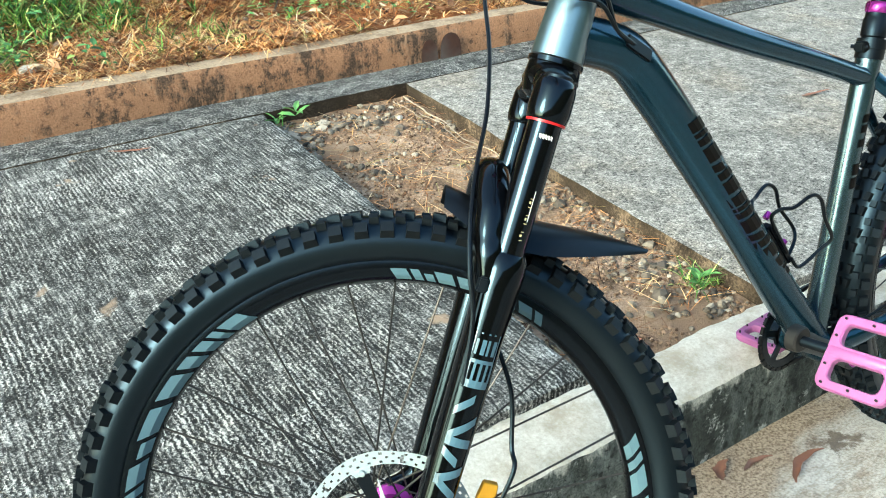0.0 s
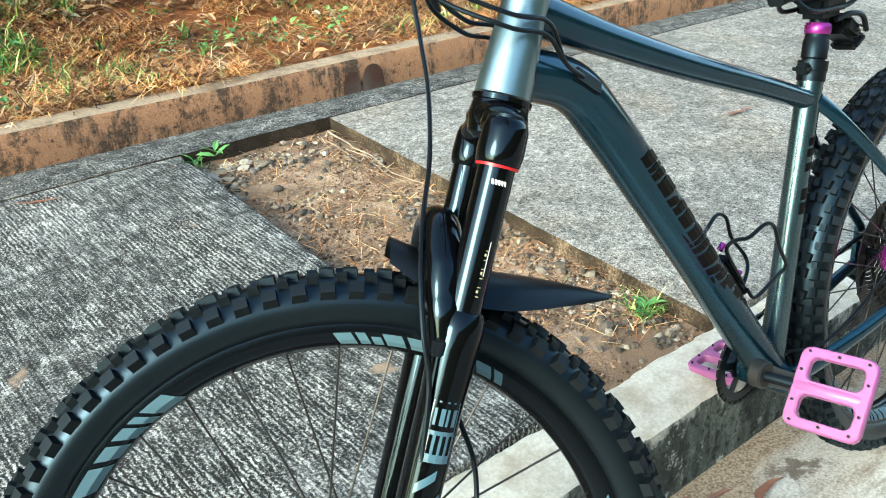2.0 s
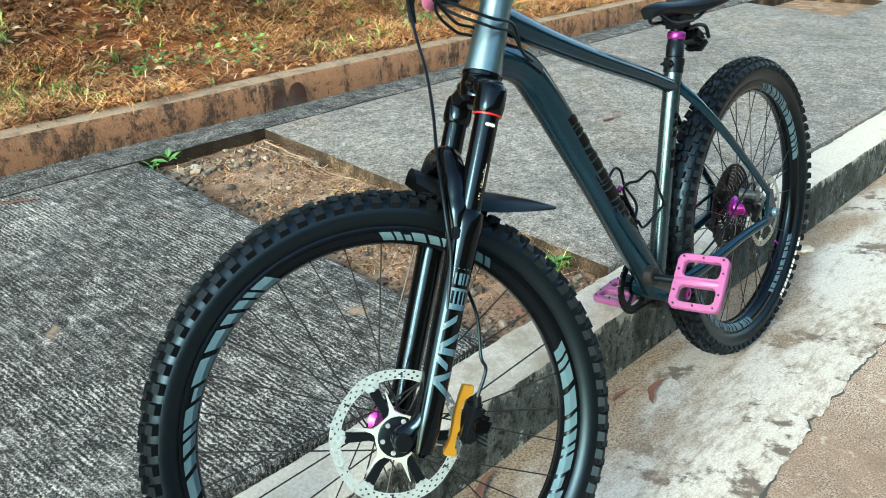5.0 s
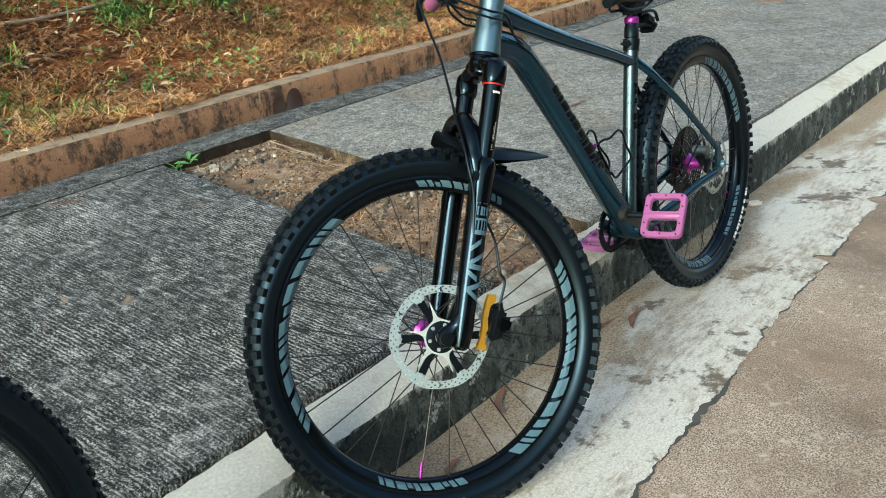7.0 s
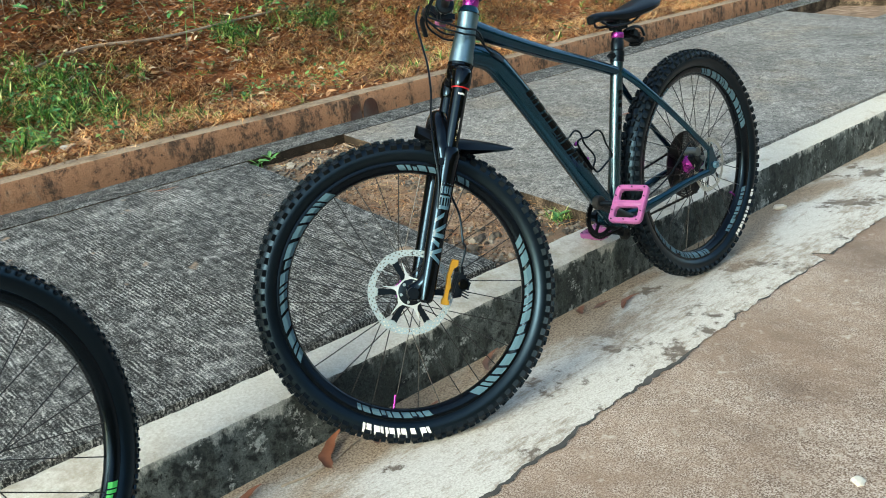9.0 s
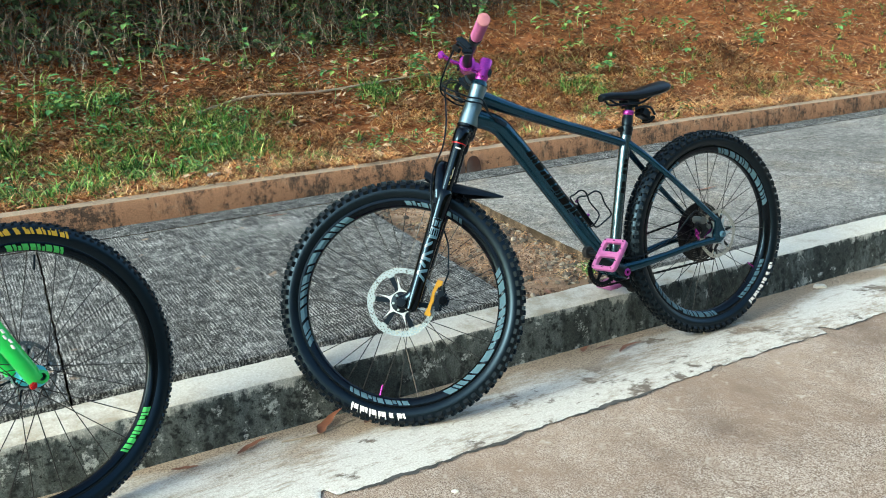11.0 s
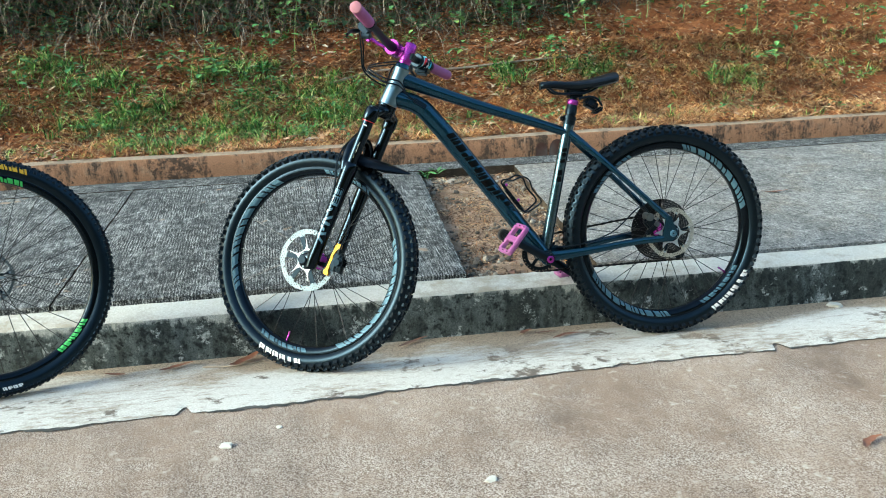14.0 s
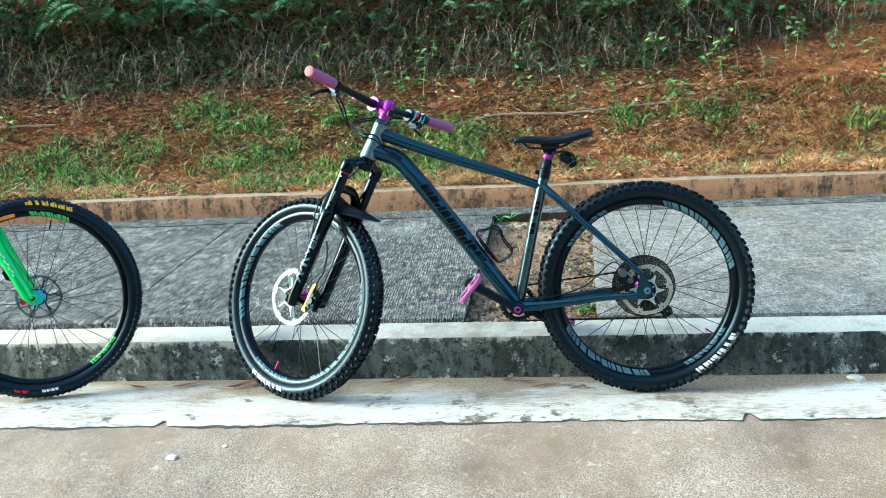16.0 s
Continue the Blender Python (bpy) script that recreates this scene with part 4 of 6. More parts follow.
twig([(0.31, 2.97, bank_z(0.31, 2.97) + 0.02), (0.66, 3.07, bank_z(0.66, 3.07) + 0.025), (1.1, 3.08, bank_z(1.1, 3.08) + 0.03), (1.56, 3.11, bank_z(1.56, 3.11) + 0.03), (2.0, 3.16, bank_z(2.0, 3.16) + 0.025)], 0.011, "dry pale stick lying across the bank")
twig([(-3.3, 3.19, bank_z(-3.3, 3.19) + 0.02), (-3.0, 3.2, bank_z(-3.0, 3.2) + 0.03), (-2.6, 3.22, bank_z(-2.6, 3.22) + 0.02)], 0.015, "short pale stick on the bank")
twig([(-0.35, -0.06, -0.021), (-0.25, -0.08, -0.019), (-0.12, -0.05, -0.021)], 0.003, "thin twig at the kerb foot")


def root(y0, y1, inset, r, label):
    """A pale root that creeps along the slab edge at the side of the pit."""
    pts = []
    for k in range(15):
        y = y0 + (y1 - y0) * k / 14
        x = PIT_R(y) - inset - 0.02 * (1 + wob(y, 9.0, inset * 90)) - 0.008 * wob(y, 31.0, r * 4000)
        pts.append((x, y, pit_z(x, y) + 0.01 + 0.006 * wob(y, 13.0, r * 900)))
    bm = bmesh.new()
    c = curve_points(pts, 4)
    sweep(bm, c, [r * (1 - 0.6 * i / len(c)) for i in range(len(c))], 7)
    return tagged(part("root", bm, TWIG), label, "root", "roots in the pit")


root(1.57, 1.0, 0.008, 0.003, "pale bare root running along the slab edge")
root(1.56, 1.3, 0.06, 0.0018, "thin pale root in the corner of the pit")
root(1.42, 1.12, 0.03, 0.0018, "thin brown root beside the pit's slab edge")


def pebble(x, y, z, r, label):
    bm = bmesh.new()
    bmesh.ops.create_icosphere(bm, subdivisions=2, radius=r)
    for v in bm.verts:
        v.co *= 1 + 0.7 * noise.noise(v.co * 1.1 / r + Vector((x * 9, y * 9, 0)))
        v.co.x *= 1.15
        v.co.z = max(-0.28 * r, min(0.3 * r, v.co.z * 0.5))
    bmesh.ops.translate(bm, verts=bm.verts[:], vec=(x, y, z + r * 0.27))
    return tagged(part("pebble", bm, PALE_STONE, smooth=False), label, "stone", "loose stones")


pebble(-0.245, -0.672, 0.0, 0.014, "pale rounded pebble on the brown road")
pebble(1.9, -0.088, gutter_z(-0.088), 0.022, "pale stone chip in the gutter")
pebble(-0.11, -0.6, 0.0, 0.008, "small pale pebble near the gutter edge")
pebble(0.128, 2.12, bank_z(0.128, 2.12), 0.03, "grey stone lying behind the wall")
pebble(0.379, -1.0, 0.0, 0.012, "dark speck of gravel on the road")
fallen_leaf(1.333, -1.074, 0.003, 0.5, 0.09, 0.02, "curled red-brown leaf lying on the road")
for x, y, yaw, length, width, label in ((-0.09, -0.1, 0.6, 0.07, 0.02, "curled red-brown dead leaf under the front wheel"), (-0.02, -0.06, -0.3, 0.06, 0.016, "torn brown dead leaf at the kerb foot"), (0.07, -0.105, 0.2, 0.08, 0.014, "thin reddish dead leaf in the gutter"), (0.74, -0.05, 0.5, 0.06, 0.02, "crumpled tan dead leaf at the kerb foot"), (-0.62, -0.07, -0.4, 0.07, 0.016, "small brown dead leaf at the kerb foot")):
    fallen_leaf(x, y, gutter_z(y) + 0.001, yaw, length, width, label, 0.5)


# ---- wheels ----
def tyre_bm(R, m, knobs=76, half=0.033, tread=0.008, knob=0.0125):
    """Casing with rows of tread blocks. The wheel turns about y."""
    bm = bmesh.new()
    rim, top = R - 0.062 if knobs < 90 else R - 0.056, R - tread
    prof = []
    mid, rad = (rim + top) / 2, (top - rim) / 2
    for k in range(15):
        a = math.radians(-152 + 304 * k / 14)
        prof.append((mid + rad * math.cos(a), (half - 0.002) * math.sin(a)))
    turned(bm, prof, m, 128, closed=True)

    return bm


STUDS = {}


def stud_mesh(size, material):
    """One tapered tread block; alike blocks share the mesh."""
    key = (*size, material.name)
    if key not in STUDS:
        x, w, d = (s / 2 for s in size)
        vs = [Vector((sx * x * t, sy * w * t, sz * d)) for sz, t in ((-1, 1.0), (1, 0.86)) for sx, sy in ((-1, -1), (1, -1), (1, 1), (-1, 1))]
        me = bpy.data.meshes.new("tread_block")
        me.from_pydata(vs, [], [(4, 5, 6, 7), (0, 1, 5, 4), (1, 2, 6, 5), (2, 3, 7, 6), (3, 0, 4, 7)])
        me.materials.append(material)
        me.materials.append(TREAD_TOP)
        me.polygons[0].material_index = 1
        STUDS[key] = me
    return STUDS[key]


def tread(parent, R, m, material, knobs=76, half=0.033, tall=0.008, knob=0.0125, single=True):
    """Rows of tread blocks: the near rows as pieces, the far rows joined."""
    rim, top = R - 0.062 if knobs < 90 else R - 0.056, R - tall
    mid, rad = (rim + top) / 2, (top - rim) / 2
    v, f = [], []

    def stud(ang, y, size, lift, tilt=0.0, skew=0.0):
        r = mid + rad * math.sqrt(max(0.0, 1 - (y / half) ** 2)) + lift
        q = m @ Matrix.Rotation(-ang, 4, "Y") @ Matrix.Translation((r, y, 0)) @ Matrix.Rotation(tilt, 4, "Z") @ Matrix.Rotation(math.pi / 2, 4, "Y") @ Matrix.Rotation(skew, 4, "Z")
        me = stud_mesh(size, material)
        if single and y < half * 0.3:
            ob = new("tread_block", me)
            ob.parent = parent
            ob.matrix_basis = q
        else:
            n = len(v)
            v.extend(q @ p.co for p in me.vertices)
            f.extend(tuple(n + i for i in p.vertices) for p in me.polygons)

    for k in range(knobs):
        a = 2 * math.pi * k / knobs
        half_step = math.pi / knobs
        for s in (-1, 1):
            stud(a, s * half * 0.87, (knob * 1.25, knob * 1.15, tall * 1.45), 0.0006, s * 0.8)
            stud(a + half_step, s * half * 0.55, (knob * 0.9, knob * 0.8, tall * 1.2), 0.0015, s * 0.35)
            stud(a + (0 if k % 2 else half_step * 0.4), s * half * (0.2 if k % 2 else 0.26), (knob * 1.2, knob * 0.75, tall * 1.2), 0.001, 0.0, 0.15 * s)
    joined = heap("tread", v, f, material, parent)
    joined.data.materials.append(TREAD_TOP)
    joined.data.polygons.foreach_set("material_index", [0 if i % 5 else 1 for i in range(len(f))])
    tagged(joined, kind="stuff")


def rim_bm(R, m, half=0.0185, deep=0.027):
    bm = bmesh.new()
    o = R
    turned(bm, [(o, -half * 0.8), (o + 0.003, -half), (o - 0.004, -half - 0.001), (o - deep * 0.6, -half * 0.95), (o - deep, -half * 0.45), (o - deep - 0.001, 0), (o - deep, half * 0.45), (o - deep * 0.6, half * 0.95), (o - 0.004, half + 0.001), (o + 0.003, half), (o, half * 0.8)], m, 128, closed=True)
    return bm


def arc_bar(bm, r0, r1, a0, a1, y0, y1, m, mat=0, steps=None, thick=0.0008):
    """A thin curved bar on the side of a rim or tyre; y0 at the inner, y1 at the outer radius."""
    s = -1 if y0 < 0 else 1
    turned(bm, [(r0, y0), (r1, y1), (r1, y1 + s * thick), (r0, y0 + s * thick)], m, steps or max(2, int(abs(a1 - a0) / 0.05)), True, mat, (a0, a1))


def printed(bm, material, parent, label="", smooth=False):
    return tagged(part("print", bm, material, parent, label, smooth), kind="stuff")


# rows of plain slanted bars: (start, end, low, high) in a unit square along and up
BARS = [(0.0, 0.42, 0.0, 1.0), (0.5, 0.66, 0.0, 1.0), (0.74, 1.0, 0.0, 1.0)]
SLIM = [(0.0, 0.3, 0.0, 1.0), (0.42, 0.95, 0.0, 1.0)]
STUB = [(0.0, 0.6, 0.0, 1.0), (0.7, 1.0, 0.0, 0.7)]


def slanted_row(bm, m, R, a0, a1, marks, y_at, r_in, r_out, fill, slant=0.22):
    """Slanted bars side by side on a rim or tyre; the angles in degrees."""
    step = (a1 - a0) / len(marks)
    for k, rects in enumerate(marks):
        for u0, u1, v0, v1 in rects:
            n = max(2, int(abs(step) * (u1 - u0) / 2))
            grid = []
            for j in range(6):
                v = v0 + (v1 - v0) * j / 5
                d = r_out - (r_out - r_in) * v
                row = []
                for i in range(n + 1):
                    a = radians(a0 + step * (k + (1 - fill) / 2 + fill * (u0 + (u1 - u0) * i / n) + slant * (v - 0.5)))
                    row.append(bm.verts.new(m @ Vector(((R - d) * math.cos(a), y_at(d), (R - d) * math.sin(a)))))
                grid.append(row)
            for a, b in zip(grid, grid[1:]):
                for i in range(n):
                    bm.faces.new((a[i], a[i + 1], b[i + 1], b[i]))


def rim_marks(parent, m, R, a0, a1, marks, side, material, label, r_in=0.004, r_out=0.0205, half=0.0195, deep=0.023):
    bm = bmesh.new()
    knee = deep * 0.6
    y_at = lambda d: side * (half * 0.95 + 0.001 + 0.0016 * max(0.0, 1 - (d - 0.004) / (knee - 0.004))) if d <= knee else side * (half * (0.95 - 0.5 * (d - knee) / (deep - knee)) + 0.001)
    slanted_row(bm, m, R, a0, a1, marks, y_at, r_in, r_out, 0.9)
    printed(bm, material, parent, label, smooth=False)


def tyre_marks(parent, m, R, a0, a1, marks, side, half, material, label, r0=0.02, r1=0.042, rim_gap=0.062, tall=0.008):
    bm = bmesh.new()
    mid, rad = (2 * R - rim_gap - tall) / 2, (rim_gap - tall) / 2
    y_at = lambda d: side * ((half - 0.002) * math.sqrt(max(0.0, 1 - ((R - d - mid) / rad) ** 2)) + 0.0009)
    slanted_row(bm, m, R, a0, a1, marks, y_at, r0, r1, 0.82)
    printed(bm, material, parent, label, smooth=False)


def wrapped_marks(bm, at, rects, steps=4):
    """Marks laid on a curved surface: at(u, v) gives the place."""
    for u0, u1, v0, v1, shear in rects:
        rows = []
        for j in range(steps + 1):
            v = v0 + (v1 - v0) * j / steps
            k = shear * (j / steps - 0.5)
            rows.append([bm.verts.new(at(u + k, v)) for u in (u0, u1)])
        for a, b in zip(rows, rows[1:]):
            bm.faces.new((a[0], a[1], b[1], b[0]))


SPOKE_MESH = None


def spoke(parent, a, b, r=0.00125):
    global SPOKE_MESH
    if SPOKE_MESH is None:
        bm = bmesh.new()
        sweep(bm, [(0, 0, 0), (0, 0, 1)], 1.0, 6)
        SPOKE_MESH = bpy.data.meshes.new("spoke")
        bm.to_mesh(SPOKE_MESH)
        bm.free()
        SPOKE_MESH.materials.append(SPOKE)
    ob = new("spoke", SPOKE_MESH)
    ob.parent = parent
    a, b = Vector(a), Vector(b)
    ob.matrix_basis = line_frame(a, b) @ Matrix.Diagonal((r, r, (b - a).length, 1))
    return ob


def spokes(parent, m, r_hub, w_l, w_r, r_rim, count=32, phase=0.0):
    for k in range(count):
        side = -1 if k % 2 else 1
        lead = 1 if (k // 2) % 2 else -1
        a = 2 * math.pi * k / count + phase
        h = a + lead * 1.15
        w = w_l if side < 0 else w_r
        spoke(parent, m @ Vector((r_hub * math.cos(h), side * w, r_hub * math.sin(h))), m @ Vector((r_rim * math.cos(a), side * 0.004, r_rim * math.sin(a))))


def rotor(parent, m, R, y, phase=0.0, name="brake_rotor", ring_material=None, wide=0.016, star_w=1.0, arm_w=1.0):
    """A drilled ring with six lugs on black arms and a pale star."""
    bm = bmesh.new()
    seg = 168
    rows = (1.0, 0.88, 0.72, 0.58, 0.42, 0.28, 0.12, 0.0)
    grid = []
    for k in range(seg):
        a = 2 * math.pi * k / seg
        out = R - 0.0022 * abs(math.sin(3 * (a - phase))) ** 3
        grid.append([bm.verts.new(m @ Vector(((out - (out - R + wide) * u) * math.cos(a), y - 0.0009, (out - (out - R + wide) * u) * math.sin(a)))) for u in rows])
    for k in range(seg):
        a, b = grid[k], grid[(k + 1) % seg]
        for j in range(7):
            if j in (1, 3, 5) and (k + 2 * (j == 3)) % 4 == 0 or k % 28 == 5 and j in (1, 2, 3, 4):
                continue
            bm.faces.new((a[j], a[j + 1], b[j + 1], b[j]))
    bmesh.ops.solidify(bm, geom=bm.faces[:], thickness=0.0018)
    for k in range(6):
        a = phase + math.pi * k / 3
        edge = [(R - wide + 0.003, -0.15), (R - wide - 0.004, -0.115), (R - wide - 0.012, -0.085), (R - wide - 0.012, 0.085), (R - wide - 0.004, 0.115), (R - wide + 0.003, 0.15)]
        plate(bm, [(r * math.cos(a + d), r * math.sin(a + d)) for r, d in edge], 0.0022, m @ Matrix.Translation((0, y - 0.0004, 0)))
    ring = part(name, bm, ring_material or ROTOR_STEEL, parent, "drilled bright steel brake rotor ring", smooth=False)
    tip = R - wide - 0.006
    for k in range(6):
        a = phase + math.pi * k / 3
        bm = bmesh.new()
        edge = [(0.028, -0.32), (0.04, -0.17), (tip - 0.012, -0.11), (tip, -0.1), (tip, 0.1), (tip - 0.012, 0.11), (0.042, 0.12), (0.028, 0.3)]
        plate(bm, [(r * math.cos(a + d * arm_w), r * math.sin(a + d * arm_w)) for r, d in edge], 0.0034, m @ Matrix.Translation((0, y - 0.0014, 0)))
        part("spider_arm", bm, BLACK, parent, "black rotor arm", smooth=False)
        bm = bmesh.new()
        turned(bm, [(0.0001, y - 0.0045), (0.003, y - 0.0042), (0.0038, y - 0.003), (0.0038, y)], m @ Matrix.Translation(((tip + 0.002) * math.cos(a), 0, (tip + 0.002) * math.sin(a))), 10)
        part("rivet", bm, ROTOR_STEEL, parent)
    bm = bmesh.new()
    star = []
    for k in range(6):
        a = phase + math.pi * k / 3 - 0.2
        star += [(r, a + d * star_w) for r, d in ((0.0335, -0.36 / star_w), (0.038, -0.2), (0.05, -0.085), (tip - 0.008, -0.012), (tip - 0.0075, 0.01), (0.052, 0.02), (0.041, 0.06), (0.034, 0.2))]
    plate(bm, [(r * math.cos(d), r * math.sin(d)) for r, d in star], 0.0022, m @ Matrix.Translation((0, y - 0.0044, 0)))
    part("carrier", bm, ROTOR_ARM, parent, "pale alloy star-shaped rotor carrier", smooth=False)
    bm = bmesh.new()
    turned(bm, [(0.012, y - 0.0072), (0.027, y - 0.0072), (0.0295, y - 0.0058), (0.0295, y + 0.002), (0.012, y + 0.002)], m, 40, True)
    part("rotor_hub", bm, BLACK, parent)
    for k in range(6):
        a = phase + math.pi * k / 3 + 0.25
        bm = bmesh.new()
        turned(bm, [(0.0001, y - 0.0098), (0.0032, y - 0.0095), (0.0036, y - 0.0082), (0.0036, y - 0.006)], m @ Matrix.Translation((0.0232 * math.cos(a), 0, 0.0232 * math.sin(a))), 10)
        part("bolt", bm, ROTOR_STEEL, parent)
    return ring


def hub(parent, m, w_l, w_r, r_f, material, axle):
    bm = bmesh.new()
    turned(bm, [(0.006, -w_l - 0.012), (0.014, -w_l - 0.012), (0.016, -w_l - 0.003), (r_f, -w_l - 0.002), (r_f, -w_l + 0.002), (0.019, -w_l + 0.008), (0.015, 0), (0.019, w_r - 0.008), (r_f, w_r - 0.002), (r_f, w_r + 0.002), (0.016, w_r + 0.004), (0.014, w_r + 0.012), (0.006, w_r + 0.012)], m, 40)
    part("hub", bm, material, parent, "purple anodised hub" if material is PURPLE else "")
    bm = bmesh.new()
    sweep(bm, [m @ Vector((0, -axle, 0)), m @ Vector((0, axle, 0))], 0.007, 16)
    part("axle", bm, BLACK, parent)


# ---- the leaning mountain bike ----
bike = new("mountain_bike")
bike.matrix_basis = pose(1.19, -0.181, 0.0, -6.3, 0, -1.0)
tagged(bike, "dark teal hardtail mountain bike leaning with its pedal on the kerb", "bicycle")
R = 0.352
REAR = Matrix.Translation((0, 0, 0.337))
HEAD_ANGLE, STEER_ANGLE = radians(64.5), radians(31.8)
axis_up = Vector((math.cos(HEAD_ANGLE), 0, math.sin(HEAD_ANGLE)))
ahead0 = Vector((-math.sin(HEAD_ANGLE), 0, math.cos(HEAD_ANGLE)))
ahead = ahead0 * math.cos(STEER_ANGLE) + Vector((0, 1, 0)) * math.sin(STEER_ANGLE)
left = Vector((0, -1, 0)) * math.cos(STEER_ANGLE) + ahead0 * math.sin(STEER_ANGLE)
# steered frame: x back, y to the bike's right, z up the steering axis, from the top cap
FORK = Matrix.Translation((-0.817, 0, 0.9706)) @ Matrix((-ahead, -left, axis_up)).transposed().to_4x4()
OFF, DROP = -0.035, -0.7317
FRONT = FORK @ Matrix.Translation((OFF, 0, DROP)) @ Matrix.Rotation(HEAD_ANGLE - radians(90), 4, "Y")
B = lambda x, z, y=0.0: Vector((x, y, z))


def wheel(parent, m, name, front):
    w = part(name, rim_bm(R - 0.0575, m, 0.0195, 0.023), RIM_BLACK, parent, "deep black rim with pale blue printing")
    part("tyre", tyre_bm(R, m), RUBBER, w, "black knobbly tyre")
    tread(w, R, m, TREAD)
    if front:
        hub(w, m, 0.030, 0.030, 0.028, PURPLE, 0.06)
        spokes(w, m, 0.026, 0.028, 0.028, R - 0.0795)
        rotor(w, m, 0.0975, -0.046, radians(43), star_w=0.7)
    else:
        hub(w, m, 0.034, 0.022, 0.028, PURPLE, 0.075)
        spokes(w, m, 0.026, 0.034, 0.022, R - 0.0795, phase=0.1)
        rotor(w, m, 0.083, -0.053, 0.2, "brake_rotor", TAN_STEEL, 0.0135, 1.1, 0.6)
    return w


fw = wheel(bike, FRONT, "front_wheel", True)
rw = wheel(bike, REAR, "rear_wheel", False)
RR = R - 0.0575
# angles run from the back of the bike over the top to the front
WIDE, SMALL = [BARS, SLIM, STUB, BARS, SLIM, BARS], [SLIM, STUB, SLIM, STUB, SLIM]
for a0, a1 in ((112, 196), (-74, 10)):
    rim_marks(fw, FRONT, RR, a0, a1, WIDE, -1, RIM_BLUE, "pale blue printed bars")
for a0, a1 in ((229, 265), (44, 80)):
    rim_marks(fw, FRONT, RR, a0, a1, SMALL, -1, RIM_BLUE, "pale blue printed bars", 0.006, 0.018)
for a0, a1 in ((12, 78), (205, 272)):
    rim_marks(rw, REAR, RR, a0, a1, WIDE, -1, RIM_BLUE, "pale blue printed bars")
for a0, a1 in ((-64, -28), (115, 150)):
    rim_marks(rw, REAR, RR, a0, a1, SMALL, -1, RIM_BLUE, "pale blue printed bars", 0.006, 0.018)
BOLD = [SLIM, STUB, SLIM, SLIM, [(0.2, 0.7, 0.0, 1.0)], STUB]
tyre_marks(fw, FRONT, R, 234, 263, BOLD, -1, 0.033, WHITE, "white printed bars")
tyre_marks(rw, REAR, R, -60, -28, BOLD, -1, 0.033, WHITE, "white printed bars")
for w, m, a in ((fw, FRONT, 247), (rw, REAR, -36)):
    bm = bmesh.new()
    q = m @ Matrix.Rotation(-radians(a), 4, "Y")
    sweep(bm, [(R - 0.08, 0, 0), (R - 0.112, 0, 0)], 0.0028, 10, m=q)
    part("valve_cap", bm, PURPLE, w, "purple valve cap")

# frame
BB = (-0.415, 0.283)


def tube(name, pts, radii, side=(0, 1, 0), material=PAINT, label="", seg=20, per=6, parent=None):
    bm = bmesh.new()
    c = curve_points(pts, per)
    if isinstance(radii, list):
        n = len(radii) - 1
        rr = []
        for i in range(len(c)):
            u = i / (len(c) - 1) * n
            k = min(int(u), n - 1)
            a, b = radii[k], radii[k + 1]
            a, b = (a if isinstance(a, tuple) else (a, a)), (b if isinstance(b, tuple) else (b, b))
            rr.append(tuple(p + (q - p) * (u - k) for p, q in zip(a, b)))
        radii = rr
    sweep(bm, c, radii, seg, side)
    return part(name, bm, material, parent or bike, label)


HT = lambda c, x=0.0: Vector((-0.817, 0, 0.9706)) + axis_up * c + ahead0 * x
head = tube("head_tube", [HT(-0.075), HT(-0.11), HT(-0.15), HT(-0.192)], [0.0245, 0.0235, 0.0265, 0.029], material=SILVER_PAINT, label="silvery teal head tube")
down = tube("down_tube", [HT(-0.165, -0.005), B(-0.805, 0.79), B(-0.755, 0.738), B(-0.69, 0.655), B(-0.59, 0.522), B(-0.5, 0.398), B(BB[0], BB[1] + 0.003)], [(0.024, 0.027), (0.026, 0.028), (0.028, 0.028), (0.028, 0.028), (0.028, 0.027), (0.03, 0.026), (0.032, 0.026)])
top = tube("top_tube", [HT(-0.104, -0.005), B(-0.74, 0.827), B(-0.6, 0.775), B(-0.45, 0.724), B(-0.322, 0.678)], [(0.019, 0.023), (0.0185, 0.019), (0.018, 0.017), (0.017, 0.0155), (0.0155, 0.014)])
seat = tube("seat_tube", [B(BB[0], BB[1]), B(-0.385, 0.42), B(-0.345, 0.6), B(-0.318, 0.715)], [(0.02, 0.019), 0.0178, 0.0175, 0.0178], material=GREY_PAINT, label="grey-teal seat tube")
shell = bmesh.new()
sweep(shell, [(BB[0], -0.04, BB[1]), (BB[0], 0.04, BB[1])], 0.0235, 28)
part("bottom_bracket", shell, PAINT, bike)
